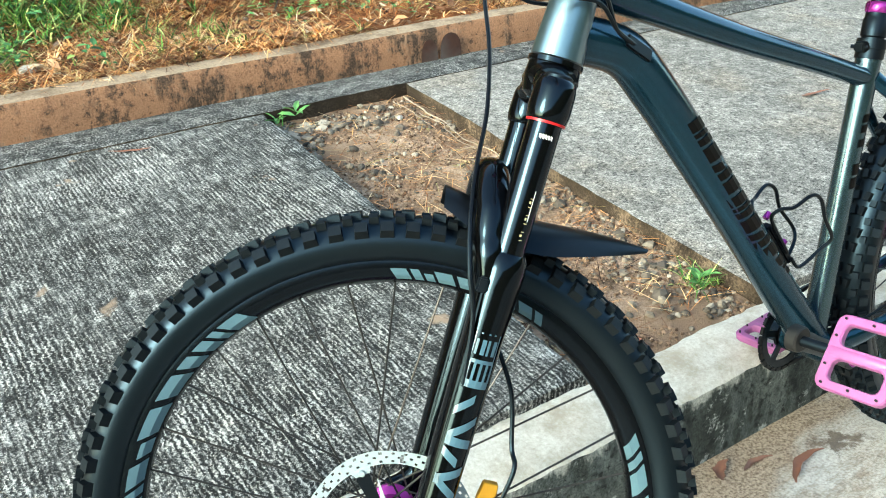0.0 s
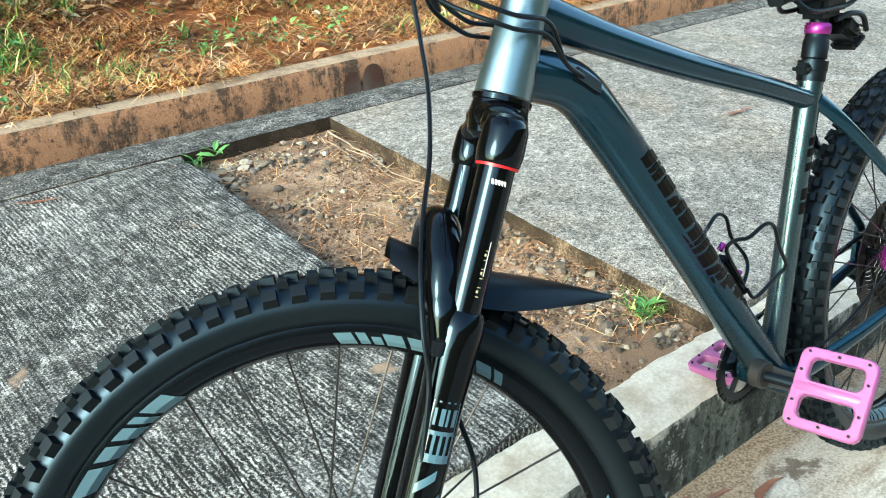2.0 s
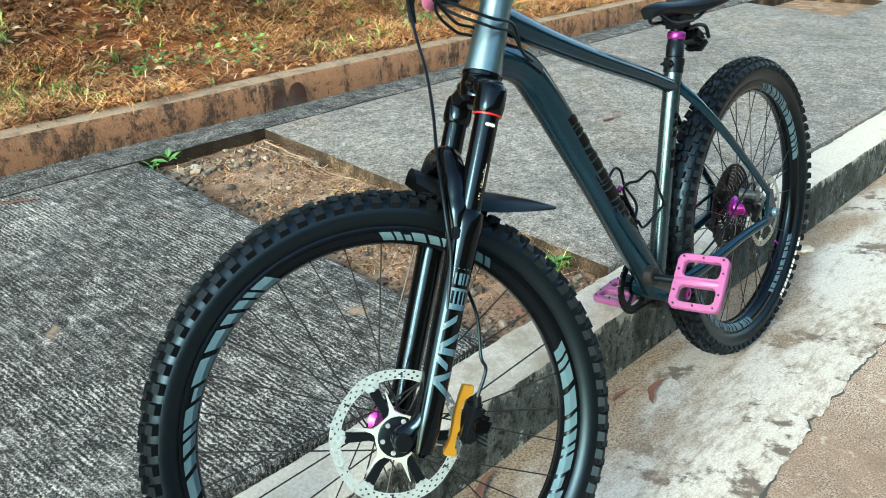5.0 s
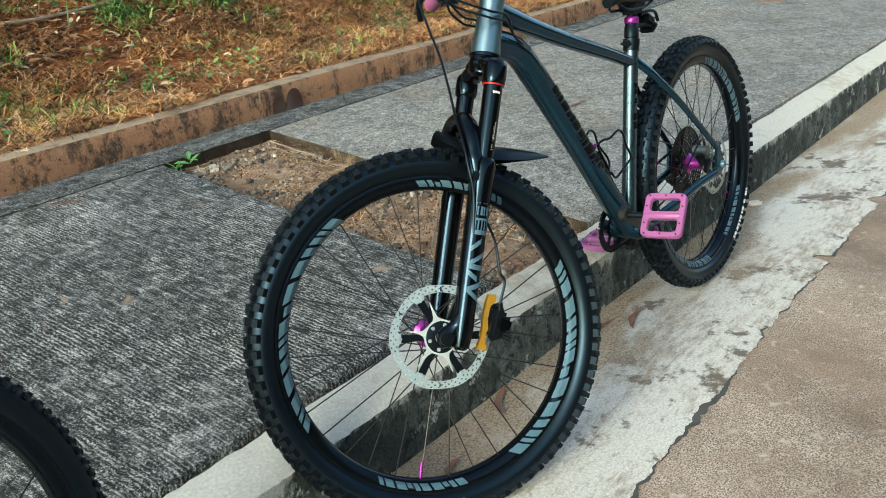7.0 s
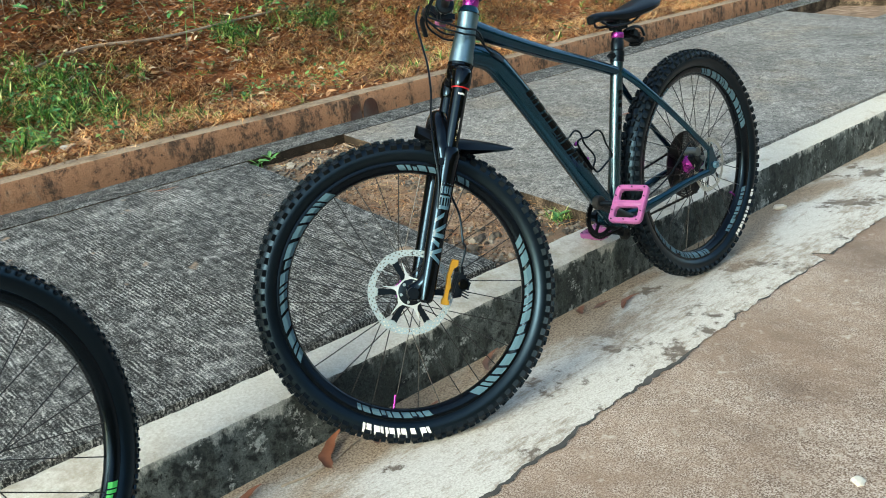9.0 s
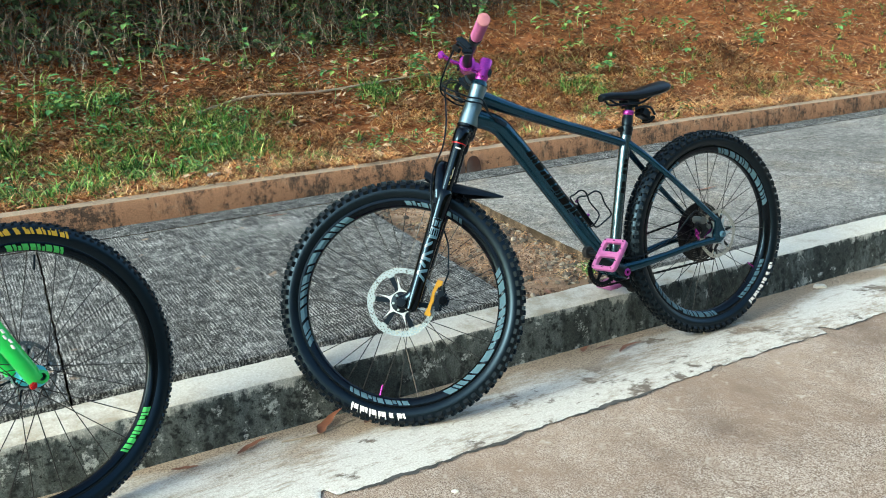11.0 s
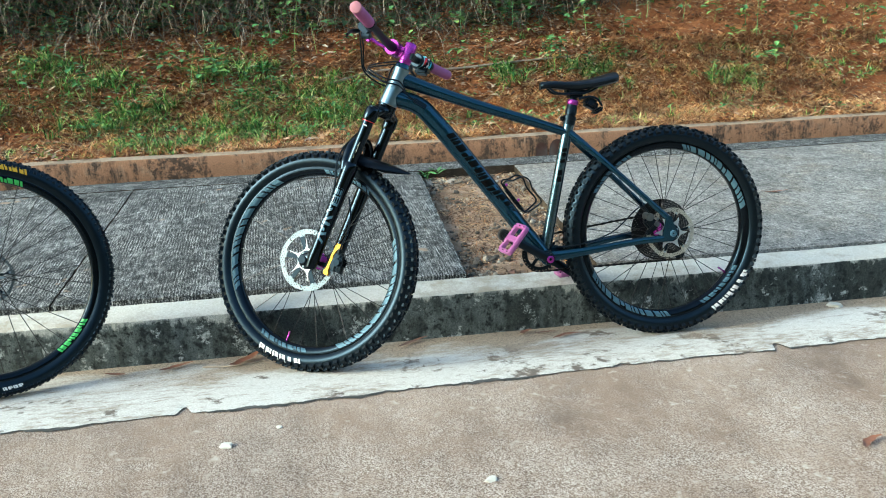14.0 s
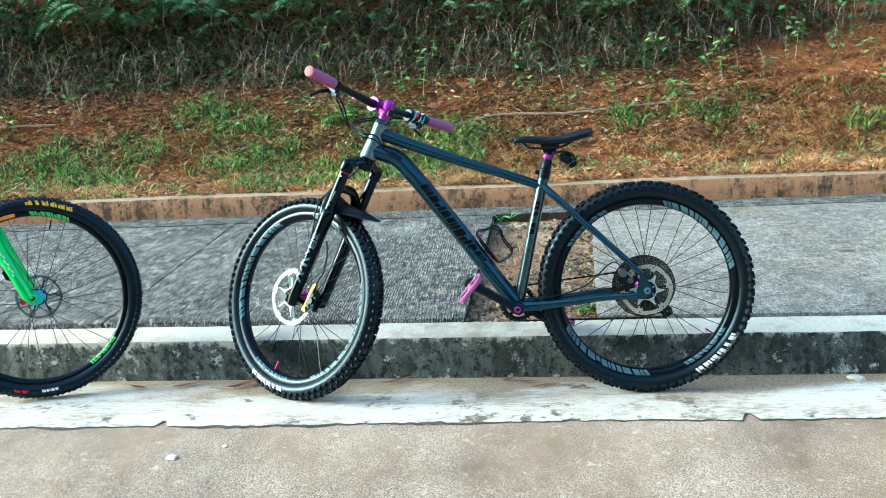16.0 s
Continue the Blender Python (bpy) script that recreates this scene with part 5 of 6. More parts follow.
for s in (-1, 1):
    tube("seatstay", [B(-0.322, 0.68, s * 0.012), B(-0.28, 0.64, s * 0.03), B(-0.2, 0.565, s * 0.048), B(-0.1, 0.47, s * 0.06), B(-0.012, 0.386, s * 0.068)], [(0.0075, 0.012), (0.008, 0.011), (0.0075, 0.0095), (0.007, 0.0085), (0.0065, 0.009)])
    tube("chainstay", [B(-0.41, 0.285, s * 0.03), B(-0.34, 0.29, s * 0.042), B(-0.24, 0.302, s * 0.052), B(-0.13, 0.316, s * 0.06), B(-0.03, 0.321, s * 0.068)], [(0.009, 0.017), (0.008, 0.015), (0.009, 0.012), (0.009, 0.011), (0.008, 0.011)])
    bm = bmesh.new()
    plate(bm, [(-0.035, 0.318), (-0.005, 0.318), (0.016, 0.333), (0.018, 0.353), (0.004, 0.37), (-0.002, 0.4), (-0.022, 0.405), (-0.026, 0.365), (-0.034, 0.345)], 0.008, Matrix.Translation((0, s * 0.07, -0.0075)))
    bmesh.ops.bevel(bm, geom=bm.edges[:], offset=0.0015, segments=2, affect="EDGES")
    part("dropout", bm, PAINT, bike)

# printing on the frame: plain dark bars
bm = bmesh.new()
a, b = B(-0.72, 0.70), B(-0.525, 0.436)
d = (b - a).normalized()
w = Vector((0, -1, 0)).cross(d).normalized()
for k, rects in enumerate((BARS, STUB, SLIM, BARS, STUB, SLIM, BARS)):
    on_tube = lambda u, v: a + (b - a) * (k + 0.06 + 0.88 * u) / 7 + Vector((0, -1, 0)) * 0.0287 * math.cos((v - 0.5) * 1.15) + w * 0.0277 * math.sin((v - 0.5) * 1.15)
    wrapped_marks(bm, on_tube, [(*q, 0.3) for q in rects])
printed(bm, GHOST, down, "gloss black printed bars")
bm = bmesh.new()
for k, z in enumerate((0.62, 0.605, 0.585, 0.545, 0.525)):
    x = -0.415 + (z - 0.283) * 0.2253
    hgt = 0.011 if k < 3 else 0.016
    rows = []
    for j in range(5):
        a = -0.45 + 0.9 * j / 4
        rows.append([bm.verts.new((x + 0.0182 * math.sin(a) - (0.0025 if up < 0.5 else 0), -0.0182 * math.cos(a), z + hgt * up)) for up in (0, 1)])
    for p, q in zip(rows, rows[1:]):
        bm.faces.new((p[0], p[1], q[1], q[0]))
printed(bm, GHOST, seat, "black printed bars")

# seat post, clamp, saddle
post_dir = Vector((0.2253, 0, 0.974))
P0 = Vector((-0.318, 0, 0.715))
bm = bmesh.new()
sweep(bm, [P0 + post_dir * t for t in (-0.01, 0.004, 0.0045, 0.018)], [0.0195, 0.0195, 0.0205, 0.0205], 24)
block(bm, (0.018, 0.016, 0.014), Matrix.Translation(P0 + post_dir * 0.011 + Vector((-0.022, 0.0, 0))), 0.002)
sweep(bm, [P0 + post_dir * 0.011 + Vector((-0.026, -0.012, 0)), P0 + post_dir * 0.011 + Vector((-0.026, 0.014, 0))], 0.003, 8)
part("seat_clamp", bm, BLACK, bike)
bm = bmesh.new()
sweep(bm, [P0 + post_dir * t for t in (0.0, 0.02, 0.022, 0.045, 0.047, 0.056)], [0.0155, 0.0155, 0.0175, 0.0175, 0.016, 0.016], 24)
post = part("seat_post", bm, BLACK, bike, "black dropper post with purple collar")
bm = bmesh.new()
sweep(bm, [P0 + post_dir * t for t in (0.054, 0.057, 0.066, 0.069)], [0.0165, 0.0178, 0.0178, 0.016], 24)
part("collar", bm, PURPLE, post, "purple anodised collar")
bm = bmesh.new()
sweep(bm, [P0 + post_dir * t for t in (0.068, 0.085)], 0.0125, 20)
block(bm, (0.06, 0.046, 0.034), Matrix.Translation(P0 + post_dir * 0.094), 0.008)
for s in (-1, 1):
    sweep(bm, curve_points([(-0.385, s * 0.012, 0.823), (-0.36, s * 0.022, 0.806), (-0.31, s * 0.024, 0.803), (-0.26, s * 0.024, 0.805), (-0.2, s * 0.035, 0.835)], 5), 0.0035, 8)
part("saddle_clamp", bm, BLACK, bike)
bm = bmesh.new()
prof = [(-0.412, 0.012, 0.832), (-0.405, 0.019, 0.836), (-0.37, 0.022, 0.838), (-0.33, 0.027, 0.836), (-0.29, 0.037, 0.835), (-0.25, 0.055, 0.84), (-0.215, 0.067, 0.847), (-0.185, 0.066, 0.853), (-0.168, 0.056, 0.856), (-0.16, 0.035, 0.856)]
rings = []
for x, w, z in prof:
    ring = []
    for j in range(18):
        a = 2 * math.pi * j / 18
        y = w * math.cos(a)
        s = math.sin(a)
        zz = z + (0.008 * s if s > 0 else (0.02 + 0.014 * max(0.0, 1 - abs(x + 0.285) / 0.1) + 0.012 * max(0.0, min(1.0, (x + 0.27) / 0.08))) * s * (0.6 + 0.4 * abs(math.cos(a)))) - 0.16 * y * y / max(w, 0.02) - (0.004 * math.exp(-(y / 0.01) ** 2) if -0.36 < x < -0.2 else 0)
        ring.append(bm.verts.new((x, y, zz)))
    rings.append(ring)
for a, b in zip(rings, rings[1:]):
    for k in range(18):
        bm.faces.new((a[k], a[(k + 1) % 18], b[(k + 1) % 18], b[k]))
bm.faces.new(rings[0])
bm.faces.new(rings[-1])
part("saddle", bm, BLACK, bike, "slim black saddle")
bm = bmesh.new()
q = Matrix.Translation((-0.243, -0.004, 0.765)) @ Matrix.Rotation(radians(28), 4, "Y")
block(bm, (0.05, 0.046, 0.032), q @ Matrix.Translation((-0.004, 0.002, 0.002)), 0.008, taper=0.8)
block(bm, (0.014, 0.04, 0.034), q @ Matrix.Translation((0.026, 0.002, -0.008)) @ Matrix.Rotation(radians(35), 4, "Y"), 0.005)
sweep(bm, curve_points([(-0.29, -0.018, 0.785), (-0.262, -0.024, 0.79), (-0.232, -0.026, 0.783), (-0.215, -0.024, 0.76)], 5), (0.004), 8)
bag = part("saddle_pouch", bm, BLACK, bike, "small black pouch strapped under the saddle")
bm = bmesh.new()
for k in range(3):
    block(bm, (0.011 - 0.002 * k, 0.0015, 0.0026), q @ Matrix.Translation((0.002 + 0.002 * k, -0.0215, -0.006 + 0.007 * k)), 0)
printed(bm, GREY_RUBBER, bag, "small grey ribs", smooth=False)

# drivetrain
bm = bmesh.new()
turned(bm, [(0.045, 0.0455), (0.056, 0.0455), (0.056, 0.0485), (0.045, 0.0485)], Matrix.Translation((BB[0], 0, BB[1])), 60, True)
turned(bm, [(0.012, 0.046), (0.024, 0.046), (0.024, 0.05), (0.012, 0.05)], Matrix.Translation((BB[0], 0, BB[1])), 40, True)
for k in range(5):
    block(bm, (0.03, 0.003, 0.011), Matrix.Translation((BB[0], 0.047, BB[1])) @ Matrix.Rotation(-2 * math.pi * k / 5 - 0.3, 4, "Y") @ Matrix.Translation((0.035, 0, 0)), 0)
for k in range(32):
    a = 2 * math.pi * k / 32
    block(bm, (0.009, 0.0025, 0.006), Matrix.Translation((BB[0], 0.047, BB[1])) @ Matrix.Rotation(-a, 4, "Y") @ Matrix.Translation((0.059, 0, 0)) @ Matrix.Rotation(math.pi / 2, 4, "Y"), 0, taper=0.6)
part("chainring", bm, BLACK, bike)
PL, PR = Vector((-0.564, -0.112, 0.373)), Vector((-0.277, 0.112, 0.191))
for c, s in ((PL, -1), (PR, 1)):
    bm = bmesh.new()
    a = Vector((BB[0], s * 0.062, BB[1]))
    b = Vector((c.x, s * 0.078, c.z))
    sweep(bm, curve_points([a - (b - a) * 0.08, a + (b - a) * 0.2, a + (b - a) * 0.6, b + (b - a) * 0.06], 5), [(0.010, 0.017)] * 4 + [(0.008, 0.014)] * 8 + [(0.0075, 0.015)] * 4, 14, (0, 1, 0))
    sweep(bm, [(BB[0], s * 0.045, BB[1]), (BB[0], s * 0.07, BB[1])], 0.017, 24)
    arm = part("crank_arm", bm, BLACK, bike)
    bm = bmesh.new()
    e = b + (b - a) * 0.02
    turned(bm, [(0.005, -0.004), (0.006, -0.01), (0.016, -0.01), (0.0185, -0.008), (0.019, 0.006), (0.016, 0.008), (0.005, 0.008)], Matrix.Translation(e), 26, True)
    part("crank_boot", bm, GREY_RUBBER, arm, "dark grey rubber crank boot")
    bm = bmesh.new()
    turned(bm, [(0.005, s * 0.07), (0.011, s * 0.07), (0.012, s * 0.074), (0.009, s * 0.0755), (0.005, s * 0.0755)], Matrix.Translation((BB[0], 0, BB[1])), 20, True)
    part("axle_cap", bm, PURPLE, arm, "purple axle cap")


def cut_plate(bm, outer, holes, half, m, cut=0.0022):
    """A plate in the xy plane with openings and cut edges."""
    def shrunk(loop, by):
        cx, cy = sum(p[0] for p in loop) / len(loop), sum(p[1] for p in loop) / len(loop)
        out = []
        for x, y in loop:
            d = Vector((x - cx, y - cy))
            d = d * max(0.0, 1 - by / max(d.length, 1e-6))
            out.append((cx + d.x, cy + d.y))
        return out
    caps = {-1: [], 1: []}
    for loop, by in [(outer, cut)] + [(q, -cut) for q in holes]:
        rings = []
        for z, inset in ((-half, by), (-half + cut, 0.0), (half - cut, 0.0), (half, by)):
            rings.append([bm.verts.new(m @ Vector((x, y, z))) for x, y in shrunk(loop, inset)])
        n = len(loop)
        for a, b in zip(rings, rings[1:]):
            for k in range(n):
                bm.faces.new((a[k], a[(k + 1) % n], b[(k + 1) % n], b[k]))
        for side, ring in ((-1, rings[0]), (1, rings[-1])):
            caps[side] += [bm.edges.get((ring[k], ring[(k + 1) % n])) for k in range(n)]
    for side in (-1, 1):
        bmesh.ops.triangle_fill(bm, edges=caps[side], use_beauty=True)
    return bm


def rounded(x0, x1, y0, y1, r, n=4):
    out = []
    for cx, cy, a0 in ((x1 - r, y1 - r, 0), (x0 + r, y1 - r, 90), (x0 + r, y0 + r, 180), (x1 - r, y0 + r, 270)):
        out += [(cx + r * math.cos(radians(a0 + 90 * k / n)), cy + r * math.sin(radians(a0 + 90 * k / n))) for k in range(n + 1)]
    return out


def pedal(center, s, u, name="pedal"):
    """A caged platform with two windows, a bar over the spindle and pins. u: direction across it; s: outward."""
    out = Vector((0.1 * -s if s < 0 else 0.05, s, 0)).normalized()
    u = (Vector(u) - out * Vector(u).dot(out)).normalized()
    n = u.cross(out)
    m = Matrix((u, out, n)).transposed().to_4x4()
    m.translation = center + out * 0.058
    bm = bmesh.new()
    wx, wy, t = 0.052, 0.047, 0.0075
    outer = rounded(-wx, wx, -wy, wy, 0.013, 3)
    windows = [rounded(-wx + 0.013, -0.009, -wy + 0.014, wy - 0.013, 0.009), rounded(0.009, wx - 0.013, -wy + 0.014, wy - 0.013, 0.009)]
    cut_plate(bm, outer, windows, t, m)
    sweep(bm, [m @ Vector((0, y, 0)) for y in (-wy + 0.002, -wy + 0.006, wy - 0.012, wy - 0.006)], [0.008, 0.0095, 0.009, 0.006], 14)
    ob = part(name, bm, PEDAL, bike, "pink-purple platform pedal with steel pins")
    for face in (-1, 1):
        for x, y in ((-0.045, -0.036), (-0.045, 0.0), (-0.045, 0.036), (0.045, -0.036), (0.045, 0.0), (0.045, 0.036), (-0.02, -0.04), (0.02, -0.04), (-0.02, 0.041), (0.02, 0.041)):
            bm = bmesh.new()
            sweep(bm, [m @ Vector((x, y, face * (t - 0.002))), m @ Vector((x, y, face * (t + 0.0035)))], 0.0017, 8)
            part("pin", bm, COG, ob, "steel grip pin")
    bm = bmesh.new()
    sweep(bm, [center + out * -0.036, center + out * 0.014, center + out * 0.03], [0.008, 0.0075, 0.006], 16)
    part("spindle", bm, BLACK, ob)
    return ob


pedal(PL, -1, (0.067, 0.0, 0.08))
pedal(PR, 1, (0.99, 0.0, 0.12))

# cassette, derailleur, chain
bm = bmesh.new()
for k in range(12):
    r = 0.022 + 0.0073 * k
    y = 0.062 - 0.003 * k
    teeth = 11 + 3 * k
    turned(bm, [(0.016, y - 0.0008), (r - 0.003, y - 0.0008), (r - 0.003, y + 0.0008), (0.016, y + 0.0008)] if k < 3 else [(r - 0.0055, y - 0.0008), (r - 0.003, y - 0.0008), (r - 0.003, y + 0.0008), (r - 0.0055, y + 0.0008)], REAR, 44, True)
    for j in range(teeth):
        a = 2 * math.pi * j / teeth
        arc_bar(bm, r - 0.003, r + 0.001, a, a + 3.0 / teeth, y - 0.0006, y - 0.0006, REAR, 0, 1, -0.0012)
for k in range(6):
    a = 2 * math.pi * k / 6
    sweep(bm, [REAR @ Vector((0.017 * math.cos(a), 0.05, 0.017 * math.sin(a))), REAR @ Vector((0.1 * math.cos(a + 0.5), 0.03, 0.1 * math.sin(a + 0.5)))], 0.003, 6)
part("cassette", bm, COG, bike, "wide steel cassette")
bm = bmesh.new()
block(bm, (0.03, 0.02, 0.045), pose(0.012, 0.078, 0.31, 0, 20, 0), 0.005)
block(bm, (0.055, 0.018, 0.028), pose(0.012, 0.086, 0.285, 0, 35, 0), 0.006)
part("derailleur", bm, BLACK, bike)
for y in (0.041, 0.057):
    bm = bmesh.new()
    sweep(bm, curve_points([(0.014, y, 0.268), (0.044, y, 0.252), (0.076, y, 0.247)], 4), [(0.0012, 0.009)] * 9, 10, (0, 1, 0))
    part("derailleur_cage", bm, BLACK, bike, smooth=False)
for x, z in ((0.014, 0.268), (0.076, 0.247)):
    bm = bmesh.new()
    turned(bm, [(0.004, 0.046), (0.0105, 0.046), (0.0105, 0.052), (0.004, 0.052)], Matrix.Translation((x, 0, z)), 20, True)
    for k in range(12):
        a = math.pi * k / 6
        arc_bar(bm, 0.0105, 0.0195, a, a + 0.28, 0.048, 0.048, Matrix.Translation((x, 0, z)), 0, 1, -0.002)
    part("jockey_wheel", bm, BLACK, bike, smooth=False)


def chain_run(pts):
    bm = bmesh.new()
    c = [Vector(p) for p in pts]
    for a, b in zip(c, c[1:]):
        n = max(1, round((b - a).length / 0.0127))
        for k in range(n):
            p, q = a + (b - a) * k / n, a + (b - a) * (k + 1) / n
            block(bm, (0.0045, 0.0075 if k % 2 else 0.005, 0.0125), line_frame(p, q) @ Matrix.Translation((0, 0, 0.006)), 0)
    return bm


ring_arc = [(BB[0] + 0.061 * math.cos(a), 0.047, BB[1] + 0.061 * math.sin(a)) for a in [radians(80 + 200 * k / 14) for k in range(15)]]
part("chain", chain_run([(0.0, 0.047, 0.392)] + ring_arc + [(0.078, 0.048, 0.227)]), COG, bike, smooth=False)

# rear brake
bm = bmesh.new()
block(bm, (0.035, 0.026, 0.05), pose(-0.068, -0.052, 0.372, 0, -40, 0), 0.006)
block(bm, (0.05, 0.012, 0.016), pose(-0.068, -0.064, 0.355, 0, -40, 0), 0.003)
caliper = part("rear_caliper", bm, BLACK, bike, "black rear brake caliper")
for x, z, r in ((-0.075, 0.395, 0.013), (-0.052, 0.37, 0.009)):
    bm = bmesh.new()
    sweep(bm, [(x, -0.07, z), (x, -0.03, z)], r, 20)
    part("piston_cap", bm, STEEL, caliper, "grey alloy piston cap")
bm = bmesh.new()
sweep(bm, curve_points([(-0.07, -0.06, 0.40), (-0.11, -0.066, 0.43), (-0.2, -0.045, 0.35), (-0.33, -0.04, 0.315), (-0.4, -0.02, 0.32)], 6), 0.0024, 8)
part("rear_hose", bm, BLACK, bike)
bm = bmesh.new()
turned(bm, [(0.004, -0.083), (0.009, -0.083), (0.0105, -0.079), (0.0105, -0.073), (0.004, -0.073)], REAR, 20, True)
part("axle_end", bm, SKY_BLUE, bike)

# bottle cage
bm = bmesh.new()
dn = Vector((0.59, 0, -0.807)).normalized()
nn = Vector((0.807, 0, 0.59))
C0 = Vector((-0.56, 0, 0.49)) + nn * 0.006
cage = lambda a, o, y: C0 + dn * a + nn * o + Vector((0, y, 0))
for s in (-1, 1):
    wire = ((0.07, 0.026, 0.01), (0.01, 0.027, 0.012), (-0.012, 0.03, 0.016), (-0.014, 0.042, 0.024), (-0.004, 0.056, 0.032), (0.005, 0.086, 0.037), (0.027, 0.097, 0.037), (0.06, 0.088, 0.037), (0.105, 0.088, 0.032), (0.113, 0.07, 0.022), (0.109, 0.03, 0.013), (0.085, 0.026, 0.011))
    sweep(bm, curve_points([cage(a - 0.012, o, s * y) for a, o, y in wire], 6), 0.0028, 8)
block(bm, (0.018, 0.012, 0.085), line_frame(cage(-0.005, 0.025, 0), cage(0.08, 0.025, 0)) @ Matrix.Translation((0, 0, 0.045)), 0.003)
part("bottle_cage", bm, BLACK, bike, "black wire bottle cage")
for a in (-0.012, 0.052):
    bm = bmesh.new()
    sweep(bm, [cage(a, 0.03, 0), cage(a, 0.04, 0)], 0.0045, 10)
    part("cage_bolt", bm, PURPLE, bike, "purple cage bolt")

# fork
LEG = 0.0725
lc, ring_c, seal_c = -0.004, -0.264, -0.405
bm = bmesh.new()
sweep(bm, [(0, 0, z) for z in (-0.194, -0.199, -0.2, -0.214, -0.232, -0.238)], [0.0305, 0.0305, 0.0285, 0.03, 0.027, 0.02], 32, m=FORK)
sweep(bm, curve_points([(lc, -LEG, -0.236), (lc * 0.9, -0.052, -0.226), (lc * 0.4, -0.026, -0.216), (0, 0, -0.213), (lc * 0.4, 0.026, -0.216), (lc * 0.9, 0.052, -0.226), (lc, LEG, -0.236)], 5), [(0.019, 0.014)] * 4 + [(0.0215, 0.0155)] * 6 + [(0.027, 0.0165)] * 11 + [(0.0215, 0.0155)] * 6 + [(0.019, 0.014)] * 4, 18, (1, 0, 0), m=FORK)
for s in (-1, 1):
    sweep(bm, [(lc, s * LEG, z) for z in (ring_c, ring_c + 0.003, ring_c + 0.012, ring_c + 0.034, ring_c + 0.041, ring_c + 0.044)], [0.0195, 0.021, 0.0222, 0.0215, 0.0195, 0.016], 28, m=FORK)
crown = part("fork_crown", bm, GLOSS, bike, "gloss black fork crown")
for s in (-1, 1):
    bm = bmesh.new()
    sweep(bm, [(lc, s * LEG, ring_c + dz) for dz in (0.042, 0.047, 0.049)], [0.0145, 0.0145, 0.012], 20, m=FORK)
    part("top_cap", bm, BLACK, crown)
for s in (-1, 1):
    bm = bmesh.new()
    sweep(bm, [(lc, s * LEG, ring_c + 0.003), (lc, s * LEG, seal_c - 0.02)], 0.0175, 28, m=FORK)
    st = part("stanchion", bm, STANCHION, bike, "polished black stanchion")
    if s > 0:
        continue
    bm = bmesh.new()
    sweep(bm, [(lc, s * LEG, ring_c - 0.0012), (lc, s * LEG, ring_c + 0.0012)], 0.0203, 28, m=FORK)
    part("band", bm, RED, st, "thin red band")
    bm = bmesh.new()
    on_leg = lambda u, v: FORK @ Vector((lc + 0.0178 * math.sin(v), s * LEG - 0.0178 * math.cos(v), ring_c - u))
    wrapped_marks(bm, on_leg, [(0.0125, 0.0165, -0.3 + 0.17 * k, -0.3 + 0.17 * k + 0.13, 0.0015) for k in range(5)], 2)
    wrapped_marks(bm, on_leg, [(0.068, 0.1, 0.42, 0.47, 0.0)], 1)
    n_white = len(bm.faces)
    wrapped_marks(bm, on_leg, [(0.079 + 0.017 * k, 0.0815 + 0.017 * k, 0.24, 0.36, 0.0) for k in range(3)] + [(0.076 + 0.0085 * k, 0.0768 + 0.0085 * k, 0.25, 0.45, 0.0) for k in range(6)], 2)
    for k, f in enumerate(bm.faces):
        f.material_index = 0 if k < n_white else 1
    printed(bm, [WHITE, SCALE], st, "white and yellow scale bars", smooth=False)
bm = bmesh.new()
for s in (-1, 1):
    sweep(bm, [(lc, s * LEG, z) for z in (seal_c + 0.006, seal_c, seal_c - 0.012, seal_c - 0.03, seal_c - 0.08, -0.6, DROP + 0.05, DROP + 0.02, DROP - 0.012, DROP - 0.018)], [0.019, 0.0225, 0.024, 0.0235, 0.0215, 0.0205, 0.0195, 0.02, 0.0165, 0.01], 28, m=FORK)
    sweep(bm, curve_points([(lc, s * (LEG + 0.001), DROP + 0.05), (lc - 0.012, s * (LEG - 0.001), DROP + 0.016), (OFF, s * (LEG - 0.004), DROP), (OFF - 0.012, s * (LEG - 0.006), DROP - 0.006)], 4), [(0.016, 0.018)] * 4 + [(0.013, 0.02)] * 5 + [(0.01, 0.017)] * 3 + [(0.006, 0.008)], 16, (0, 1, 0), m=FORK)
sweep(bm, curve_points([(lc - 0.008, -LEG, seal_c - 0.034), (lc - 0.021, -LEG + 0.001, seal_c + 0.012), (lc - 0.027, -0.06, seal_c + 0.05), (lc - 0.03, -0.034, seal_c + 0.074), (lc - 0.031, 0, seal_c + 0.08), (lc - 0.03, 0.034, seal_c + 0.074), (lc - 0.027, 0.06, seal_c + 0.05), (lc - 0.021, LEG - 0.001, seal_c + 0.012), (lc - 0.008, LEG, seal_c - 0.034)], 6), [(0.018, 0.02)] * 6 + [(0.017, 0.0175)] * 6 + [(0.018, 0.015)] * 25 + [(0.017, 0.0175)] * 6 + [(0.018, 0.02)] * 6, 16, (1, 0, 0), m=FORK)
lower = part("fork_lower", bm, GLOSS, bike, "gloss black lower legs and arch")
bm = bmesh.new()


def on_lower(u, v):
    """u: down the leg in metres from the seal; v: angle round the leg."""
    return FORK @ Vector((lc + 0.0217 * math.sin(v), -LEG - 0.0217 * math.cos(v), seal_c - u))


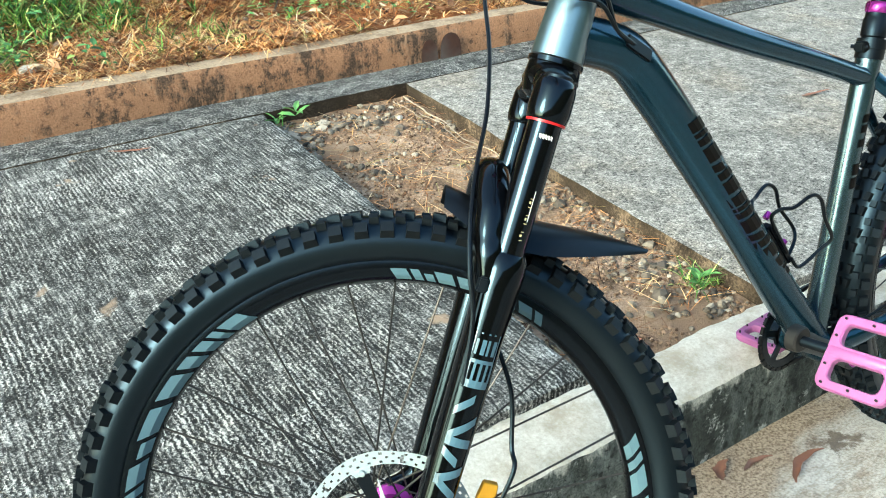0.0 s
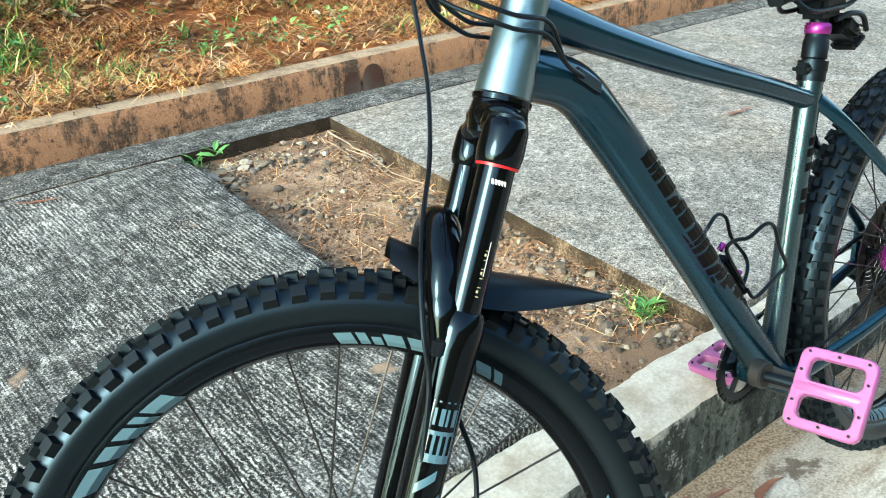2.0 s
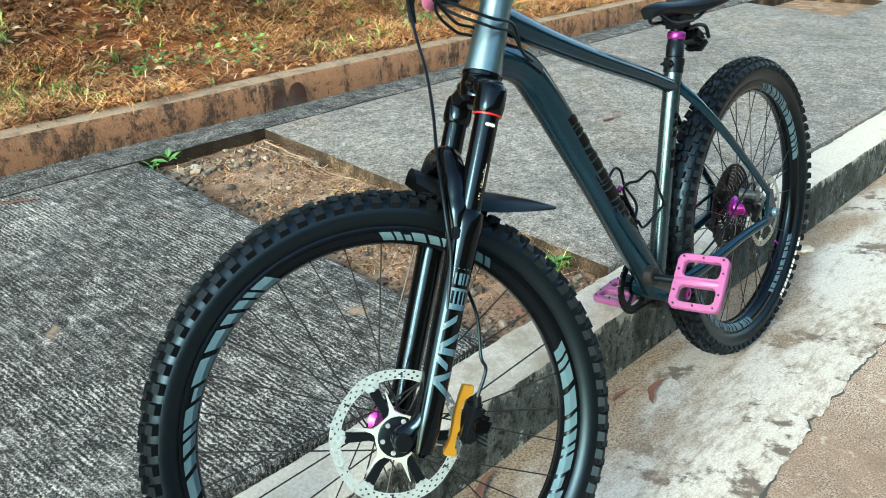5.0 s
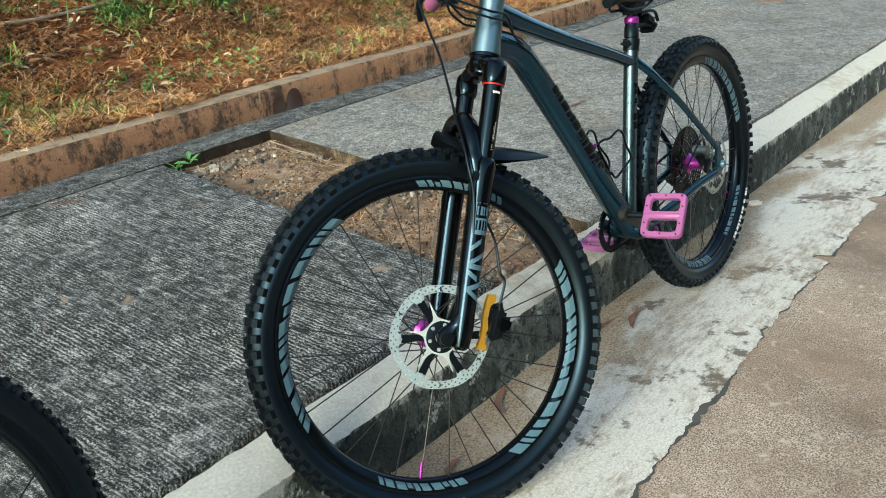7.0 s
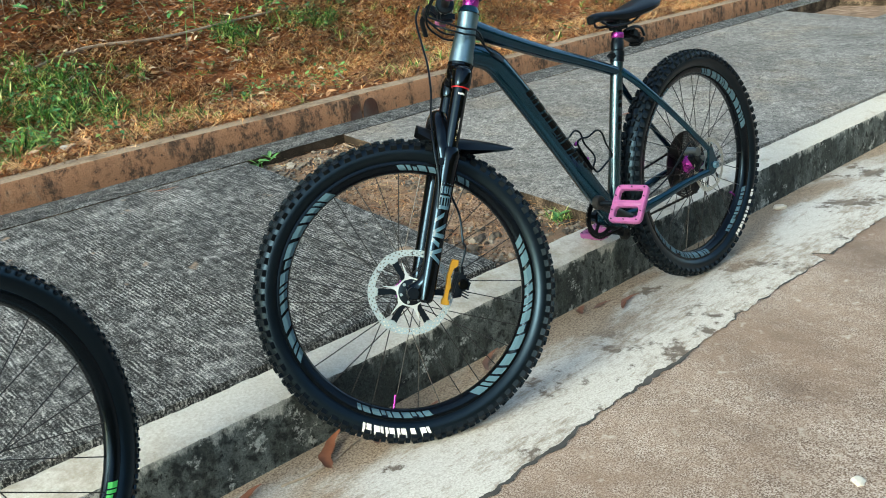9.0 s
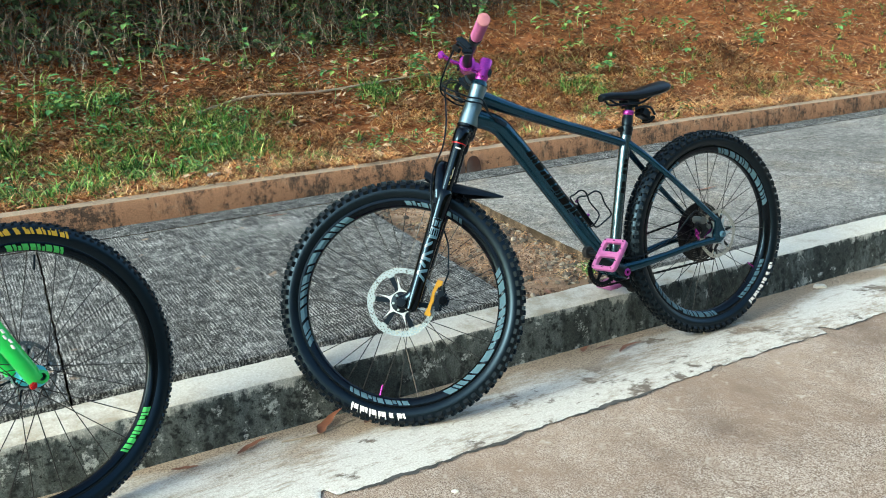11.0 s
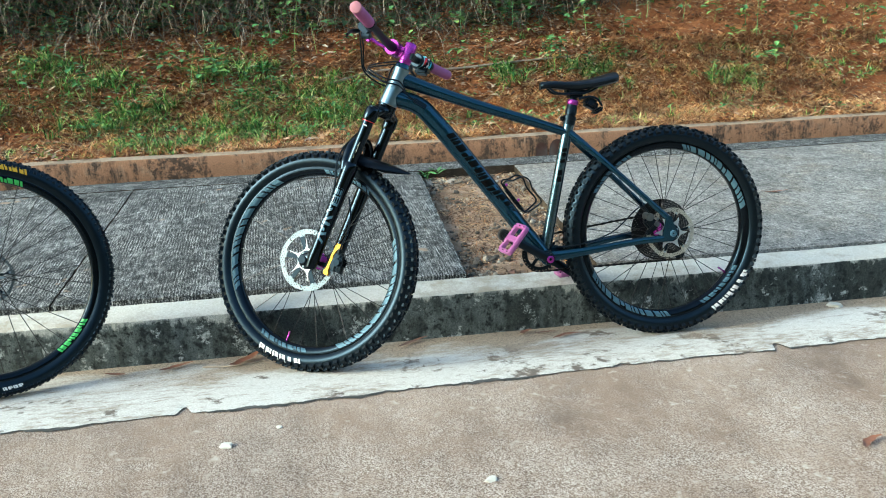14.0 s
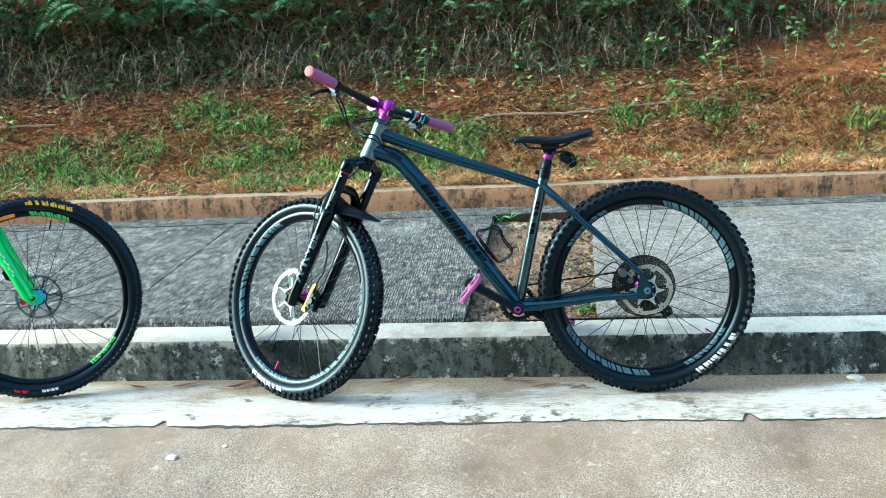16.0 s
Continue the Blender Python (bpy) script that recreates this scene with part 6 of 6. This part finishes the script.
# a square badge: a frame, dark marks above and a pale half below; then slanted bars down the leg
wrapped_marks(bm, on_lower, [(0.076, 0.0775, -0.5, 0.8, 0.0), (0.0765, 0.134, -0.5, -0.44, 0.0), (0.0765, 0.134, 0.74, 0.8, 0.0), (0.132, 0.134, -0.5, 0.8, 0.0), (0.104, 0.108, -0.5, 0.8, 0.0), (0.126, 0.1325, -0.5, 0.8, 0.0)])
wrapped_marks(bm, on_lower, [(0.083, 0.099, -0.36 + 0.28 * k, -0.36 + 0.28 * k + (0.2 if k % 2 else 0.12), 0.0) for k in range(4)], 2)
wrapped_marks(bm, on_lower, [(0.107, 0.127, -0.5 + 0.3 * k, -0.5 + 0.3 * k + 0.13, 0.0) for k in range(5)], 2)
for k, (u, shear) in enumerate(((0.148, -0.016), (0.173, -0.02), (0.188, 0.002), (0.204, 0.012), (0.224, -0.012), (0.238, 0.02))):
    wrapped_marks(bm, on_lower, [(u, u + 0.0095, -0.5, 0.78 if k % 3 else 0.35, shear)], 5)
printed(bm, SKY_BLUE, lower, "pale blue printed bars", smooth=False)
bm = bmesh.new()
sweep(bm, [(OFF, -LEG - 0.014, DROP), (OFF, -LEG - 0.004, DROP)], 0.0125, 20, m=FORK)
part("axle_end", bm, BLACK, lower)

# front brake: gold adapter, black caliper, hose
bm = bmesh.new()
q = FORK @ Matrix.Translation((lc + 0.048, -0.054, DROP + 0.037)) @ Matrix.Rotation(radians(-6), 4, "Y")
plate(bm, [(-0.014, -0.052), (0.004, -0.054), (0.005, -0.044), (-0.001, -0.041), (0.001, -0.02), (0.007, -0.014), (0.004, -0.004), (0.003, 0.012), (0.009, 0.03), (0.021, 0.037), (0.021, 0.05), (0.005, 0.051), (0.001, 0.034), (-0.004, 0.012), (-0.005, -0.01), (-0.007, -0.03), (-0.014, -0.043)], 0.011, q)
bmesh.ops.bevel(bm, geom=bm.edges[:], offset=0.0012, segments=1, affect="EDGES")
part("brake_adapter", bm, GOLD, bike, "gold anodised brake adapter")
bm = bmesh.new()
block(bm, (0.026, 0.036, 0.06), q @ Matrix.Translation((0.022, -0.002, -0.003)) @ Matrix.Rotation(radians(12), 4, "Y"), 0.007)
caliper = part("front_caliper", bm, BLACK, bike, "black four-piston brake caliper")
for side in (-1, 1):
    bm = bmesh.new()
    block(bm, (0.028, 0.015, 0.03), q @ Matrix.Translation((0.033, side * 0.014 - 0.002, -0.004)) @ Matrix.Rotation(radians(18), 4, "Y"), 0.006)
    part("cylinder_housing", bm, BLACK, caliper)
    bm = bmesh.new()
    sweep(bm, [q @ Vector((0.031, side * 0.019 - 0.002, -0.004)), q @ Vector((0.031, side * 0.026 - 0.002, -0.004))], [0.0125, 0.0105], 20)
    part("piston_cap", bm, GLOSS, caliper)
for k in range(4):
    bm = bmesh.new()
    block(bm, (0.018, 0.026, 0.0024), q @ Matrix.Translation((0.038, -0.002, -0.032 + 0.0065 * k)) @ Matrix.Rotation(radians(25), 4, "Y"), 0.0008)
    part("cooling_fin", bm, BLACK, caliper, smooth=False)
bm = bmesh.new()
sweep(bm, [q @ Vector((0.026, -0.012, 0.022)), q @ Vector((0.024, -0.014, 0.036))], 0.006, 12)
part("hose_fitting", bm, BLACK, caliper)
for z in (-0.033, 0.027):
    bm = bmesh.new()
    sweep(bm, [q @ Vector((0.012, 0.0, z)), q @ Vector((0.03, 0.0, z + 0.004))], 0.005, 10)
    part("mounting_bolt", bm, BLACK, caliper)
bm = bmesh.new()
F = lambda x, y, z: FORK @ Vector((x, y, z))
sweep(bm, curve_points([q @ Vector((0.024, -0.014, 0.034)), q @ Vector((0.032, -0.016, 0.075)), F(lc + 0.066, -0.056, -0.6), F(lc + 0.05, -0.052, -0.545), F(lc + 0.022, -0.05, -0.5)], 8), 0.0026, 8)
sweep(bm, curve_points([F(lc - 0.008, -0.09, -0.54), F(lc - 0.018, -0.093, -0.47), F(lc - 0.034, -0.094, -0.425), F(lc - 0.046, -0.075, -0.375), F(lc - 0.05, -0.03, -0.325), F(lc - 0.05, 0.03, -0.264), F(lc - 0.062, 0.075, -0.195), F(-0.085, 0.113, -0.135), F(-0.105, 0.14, -0.075), F(-0.1, 0.17, -0.03)], 8), 0.0026, 8)
block(bm, (0.011, 0.011, 0.016), FORK @ Matrix.Translation((lc - 0.018, -0.09, seal_c - 0.03)), 0.002)
part("front_hose", bm, BLACK, bike, "black brake hose")

# mudguard: a curved sheet over the tyre
bm = bmesh.new()
rows = []
for i in range(25):
    u = i / 24
    a = radians(71 - 34 * u)
    r = R + 0.016 + 0.05 * max(0.0, (u - 0.34) / 0.66) ** 1.4 + 0.014 * max(0.0, 1 - u / 0.25)
    wd = 0.056 * (0.6 + 0.4 * min(1, u * 5)) * (1 if u < 0.56 else 1 - 0.93 * ((u - 0.56) / 0.44) ** 1.5)
    row = []
    for j in range(11):
        s = j / 5 - 1
        y = wd * math.sin(s * 1.25) / math.sin(1.25)
        dip = 0.045 * (1 - math.cos(s * 1.25)) * (wd / 0.052) ** 0.7
        row.append(bm.verts.new(FRONT @ Vector(((r - dip) * math.cos(a), y, (r - dip) * math.sin(a)))))
    rows.append(row)
for a, b in zip(rows, rows[1:]):
    for k in range(10):
        bm.faces.new((a[k], a[k + 1], b[k + 1], b[k]))
bmesh.ops.solidify(bm, geom=bm.faces[:], thickness=0.0014)
part("mudguard", bm, BLACK, bike, "short black plastic mudguard")

# stem, bar, grips, levers
bm = bmesh.new()
sweep(bm, [(0, 0, z) for z in (-0.073, -0.066, -0.062, -0.058)], [0.0255, 0.024, 0.022, 0.0185], 28, m=FORK)
part("headset", bm, PAINT, bike)
bm = bmesh.new()
sweep(bm, [(0, 0, z) for z in (-0.06, -0.054, -0.05)], [0.0175, 0.0185, 0.0185], 28, m=FORK)
sweep(bm, [(0, 0, z) for z in (-0.05, -0.048, 0.004, 0.007, 0.01)], [0.017, 0.019, 0.019, 0.017, 0.01], 28, m=FORK)
stem = part("stem", bm, PURPLE, bike, "bright purple anodised stem")
bm = bmesh.new()
block(bm, (0.05, 0.03, 0.03), FORK @ Matrix.Translation((-0.026, 0, -0.026)), 0.006)
sweep(bm, [F(-0.05, -0.023, -0.024), F(-0.05, 0.023, -0.024)], 0.0235, 28)
part("stem_body", bm, PURPLE, stem)
for s in (-1, 1):
    for c in (-0.038, -0.01):
        bm = bmesh.new()
        sweep(bm, [F(-0.07, s * 0.017, c), F(-0.076, s * 0.017, c)], 0.0045, 10)
        part("stem_bolt", bm, BLACK, stem)
bm = bmesh.new()
block(bm, (0.016, 0.024, 0.022), FORK @ Matrix.Translation((0.016, 0, -0.03)), 0.003)
part("stem_clamp", bm, BLACK, stem)
bm = bmesh.new()
SWEEP = lambda b: F(-0.05 + 0.037 * max(0.0, (abs(b) - 0.06) / 0.31), b, -0.024 + 0.022 * max(0.0, (abs(b) - 0.03) / 0.335))
sweep(bm, [SWEEP(b) for b in [-0.365 + 0.73 * k / 40 for k in range(41)]], [0.0111 + 0.005 * max(0.0, 1 - abs(-0.365 + 0.73 * k / 40) / 0.1) for k in range(41)], 18)
part("handlebar", bm, BLACK, bike)
for s in (-1, 1):
    bm = bmesh.new()
    n = 30
    pts = [SWEEP(s * (0.245 + 0.123 * k / n)) for k in range(n + 1)]
    sweep(bm, pts, [0.0158 + 0.0007 * (k % 2) for k in range(n + 1)], 20)
    g = part("grip", bm, GRIP, bike, "dusty purple ribbed rubber grip")
    bm = bmesh.new()
    sweep(bm, [SWEEP(s * 0.366), SWEEP(s * 0.372), SWEEP(s * 0.374)], [0.0168, 0.0165, 0.012], 20)
    part("end_cap", bm, GRIP_END, g, "pale pink end cap")
    bm = bmesh.new()
    sweep(bm, [SWEEP(s * 0.222), SWEEP(s * 0.24)], 0.0165, 18)
    block(bm, (0.05, 0.022, 0.022), Matrix.Translation(SWEEP(s * 0.205)) @ FORK.to_3x3().to_4x4() @ pose(-0.024, 0, -0.014, 0, 25, 0), 0.006)
    a = SWEEP(s * 0.2) + FORK.to_3x3() @ Vector((-0.04, 0, -0.022))
    b = SWEEP(s * 0.285) + FORK.to_3x3() @ Vector((-0.034, 0, -0.062))
    sweep(bm, curve_points([a, a + (b - a) * 0.4 + FORK.to_3x3() @ Vector((-0.012, 0, 0)), b], 5), [(0.004, 0.007)] * 11, 10)
    lever = part("brake_lever", bm, BLACK, bike)
    if s > 0:
        bm = bmesh.new()
        block(bm, (0.045, 0.035, 0.028), Matrix.Translation(SWEEP(0.195)) @ FORK.to_3x3().to_4x4() @ pose(0.008, 0, -0.024, 0, -15, 0), 0.007)
        part("shifter", bm, BLACK, bike)
        bm = bmesh.new()
        n = 36
        pts = [SWEEP(0.15 + 0.07 * k / n) for k in range(n + 1)]
        sweep(bm, pts, [0.021 + 0.003 * math.sin(k * 0.37) for k in range(n + 1)], 16)
        patch = {0: 3, 1: 3, 2: 0, 3: 1, 4: 0, 5: 2, 6: 3, 7: 1, 8: 3}
        for i, f in enumerate(bm.faces):
            col, row = i // 16, i % 16
            f.material_index = 3 if col < 4 or col > 33 else patch[((col + row * 2) // 5 + (col // 12) * 2) % 9]
        part("bar_wrap", bm, [CYAN, WHITE, RED, BLACK], bike, "patchwork wrap in cyan, white, red and black", smooth=True)
    else:
        bm = bmesh.new()
        block(bm, (0.03, 0.018, 0.016), Matrix.Translation(SWEEP(-0.205)) @ FORK.to_3x3().to_4x4() @ pose(-0.01, 0, -0.03, 0, -15, 0), 0.004)
        part("remote_lever", bm, BLACK, bike)
bm = bmesh.new()
q = FORK @ Matrix.Translation((-0.066, -0.01, -0.03))
sweep(bm, [q @ Vector((0, 0, 0)), q @ Vector((-0.03, -0.01, 0.0)), q @ Vector((-0.055, -0.018, 0.006))], [0.006, 0.0055, 0.006], 12)
block(bm, (0.016, 0.02, 0.022), q @ Matrix.Translation((-0.062, -0.02, 0.006)), 0.004)
part("light_mount", bm, PURPLE, bike, "purple accessory mount in front of the stem")

# cables sweeping round the head tube into the frame
for k, (y0, side, dz) in enumerate(((-0.17, -1, 0.0), (0.17, -1, 0.012), (0.19, 1, 0.006), (-0.19, 1, -0.006))):
    bm = bmesh.new()
    start = SWEEP(y0) + FORK.to_3x3() @ Vector((-0.045, 0, -0.02))
    sweep(bm, curve_points([start, F(-0.095, y0 * 0.6, -0.066 + dz), F(-0.1, y0 * 0.05 - 0.03, -0.118 + dz), HT(-0.135 + dz, 0.045) + Vector((0, side * 0.03, 0)), HT(-0.128 + dz, -0.005) + Vector((0, side * 0.034, 0)), B(-0.84, 0.822, side * 0.03), B(-0.812, 0.802, side * 0.0275)], 8), 0.0024, 8)
    part("cable", bm, BLACK, bike, "thin black cable housing")
for s in (-1, 1):
    bm = bmesh.new()
    block(bm, (0.044, 0.004, 0.016), pose(-0.803, s * 0.0258, 0.796, s * 16, 34, 0), 0.0018)
    part("cable_port", bm, BLACK, bike)

# ---- the second bike: its front wheel and fork stand beside the kerb ----
second = new("green_bike")
second.matrix_basis = pose(-0.9135, -0.1565, -0.013, -11.0, 0, 19.15)
tagged(second, "front wheel and green fork of a second mountain bike", "bicycle")
R2 = 0.361
W2 = Matrix.Translation((0, 0, R2))
w2 = part("front_wheel", rim_bm(R2 - 0.052, W2, 0.016, 0.018), RIM_BLACK, second, "black rim with green printing")
part("tyre", tyre_bm(R2, W2, 110, 0.0275, 0.003, 0.007), RUBBER, w2, "black low-tread tyre")
tread(w2, R2, W2, RUBBER, 110, 0.0275, 0.003, 0.007, False)
hub(w2, W2, 0.028, 0.028, 0.026, CYAN, 0.058)
spokes(w2, W2, 0.024, 0.027, 0.027, R2 - 0.07, 28)
rotor(w2, W2, 0.08, 0.042, 0.1, "brake_rotor", STEEL, 0.01, 0.7, 0.4)
for a0, a1 in ((62, 88), (-58, -34)):
    rim_marks(w2, W2, R2 - 0.052, a0, a1, SMALL, -1, GREEN_PRINT, "green printed bars", 0.002, 0.0165, 0.016, 0.018)
tyre_marks(w2, W2, R2, 62, 90, BOLD, -1, 0.0275, YELLOW, "yellow printed bars", 0.016, 0.032, 0.056, 0.003)
tyre_marks(w2, W2, R2, -92, -82, SMALL[:4], -1, 0.0275, WHITE, "white printed bars", 0.024, 0.034, 0.056, 0.003)
tyre_marks(w2, W2, R2, -108, -99, [SLIM, STUB], -1, 0.0275, RED, "red printed bars", 0.024, 0.033, 0.056, 0.003)
bm = bmesh.new()
arc_bar(bm, R2 - 0.052 - 0.0155, R2 - 0.052 - 0.003, radians(97), radians(112), -0.0178, -0.0178, W2)
printed(bm, ORANGE, w2, "orange printed bar", smooth=False)
bm = bmesh.new()
sweep(bm, [(R2 - 0.078, 0, 0), (R2 - 0.115, 0, 0)], 0.0028, 10, m=W2 @ Matrix.Rotation(-radians(74), 4, "Y"))
part("valve", bm, BLACK, w2)
back2 = Vector((-math.cos(radians(67)), 0, math.sin(radians(67))))
fwd2 = Vector((math.sin(radians(67)), 0, math.cos(radians(67))))
L2 = lambda t, y, o=0.0: Vector((0, y, R2)) + back2 * t + fwd2 * o
bm = bmesh.new()
for s in (-1, 1):
    sweep(bm, [L2(t, s * 0.05, -0.012) for t in (0.0, 0.03, 0.12, 0.3, 0.305)], [(0.016, 0.018), 0.02, 0.0205, 0.0225, 0.019], 22, (0, 1, 0))
    turned(bm, [(0.009, s * 0.041), (0.016, s * 0.041), (0.016, s * 0.06), (0.009, s * 0.062)], W2, 24, True)
sweep(bm, curve_points([L2(0.28, -0.057, -0.03), L2(0.36, -0.053, -0.03), L2(0.40, 0, -0.03), L2(0.36, 0.053, -0.03), L2(0.28, 0.057, -0.03)], 6), 0.013, 12)
fork2 = part("fork_lower", bm, GREEN, second, "bright green fork lower legs")
for s in (-1, 1):
    bm = bmesh.new()
    sweep(bm, [L2(0.3, s * 0.05, -0.012), L2(0.46, s * 0.05, -0.012)], 0.016, 20)
    part("stanchion", bm, STANCHION, second, "black stanchion")
bm = bmesh.new()
for k in range(7):
    t = 0.1 + 0.014 * k
    block(bm, (0.02 - 0.002 * (k % 3), 0.003, 0.01), line_frame(L2(t, -0.0705, -0.012 + 0.004 * (k % 2)), L2(t + 0.1, -0.0705, -0.012)), 0)
printed(bm, WHITE, fork2, "jagged white printed bars", smooth=False)
bm = bmesh.new()
block(bm, (0.03, 0.03, 0.05), line_frame(L2(0.12, 0.045, -0.05), L2(0.2, 0.045, -0.05)), 0.008)
part("front_caliper", bm, BLACK, second)
bm = bmesh.new()
block(bm, (0.012, 0.016, 0.014), line_frame(L2(0.0, -0.07, -0.03), L2(0.05, -0.07, -0.03)), 0.003)
part("axle_lever", bm, RED, second, "red quick-release lever end")
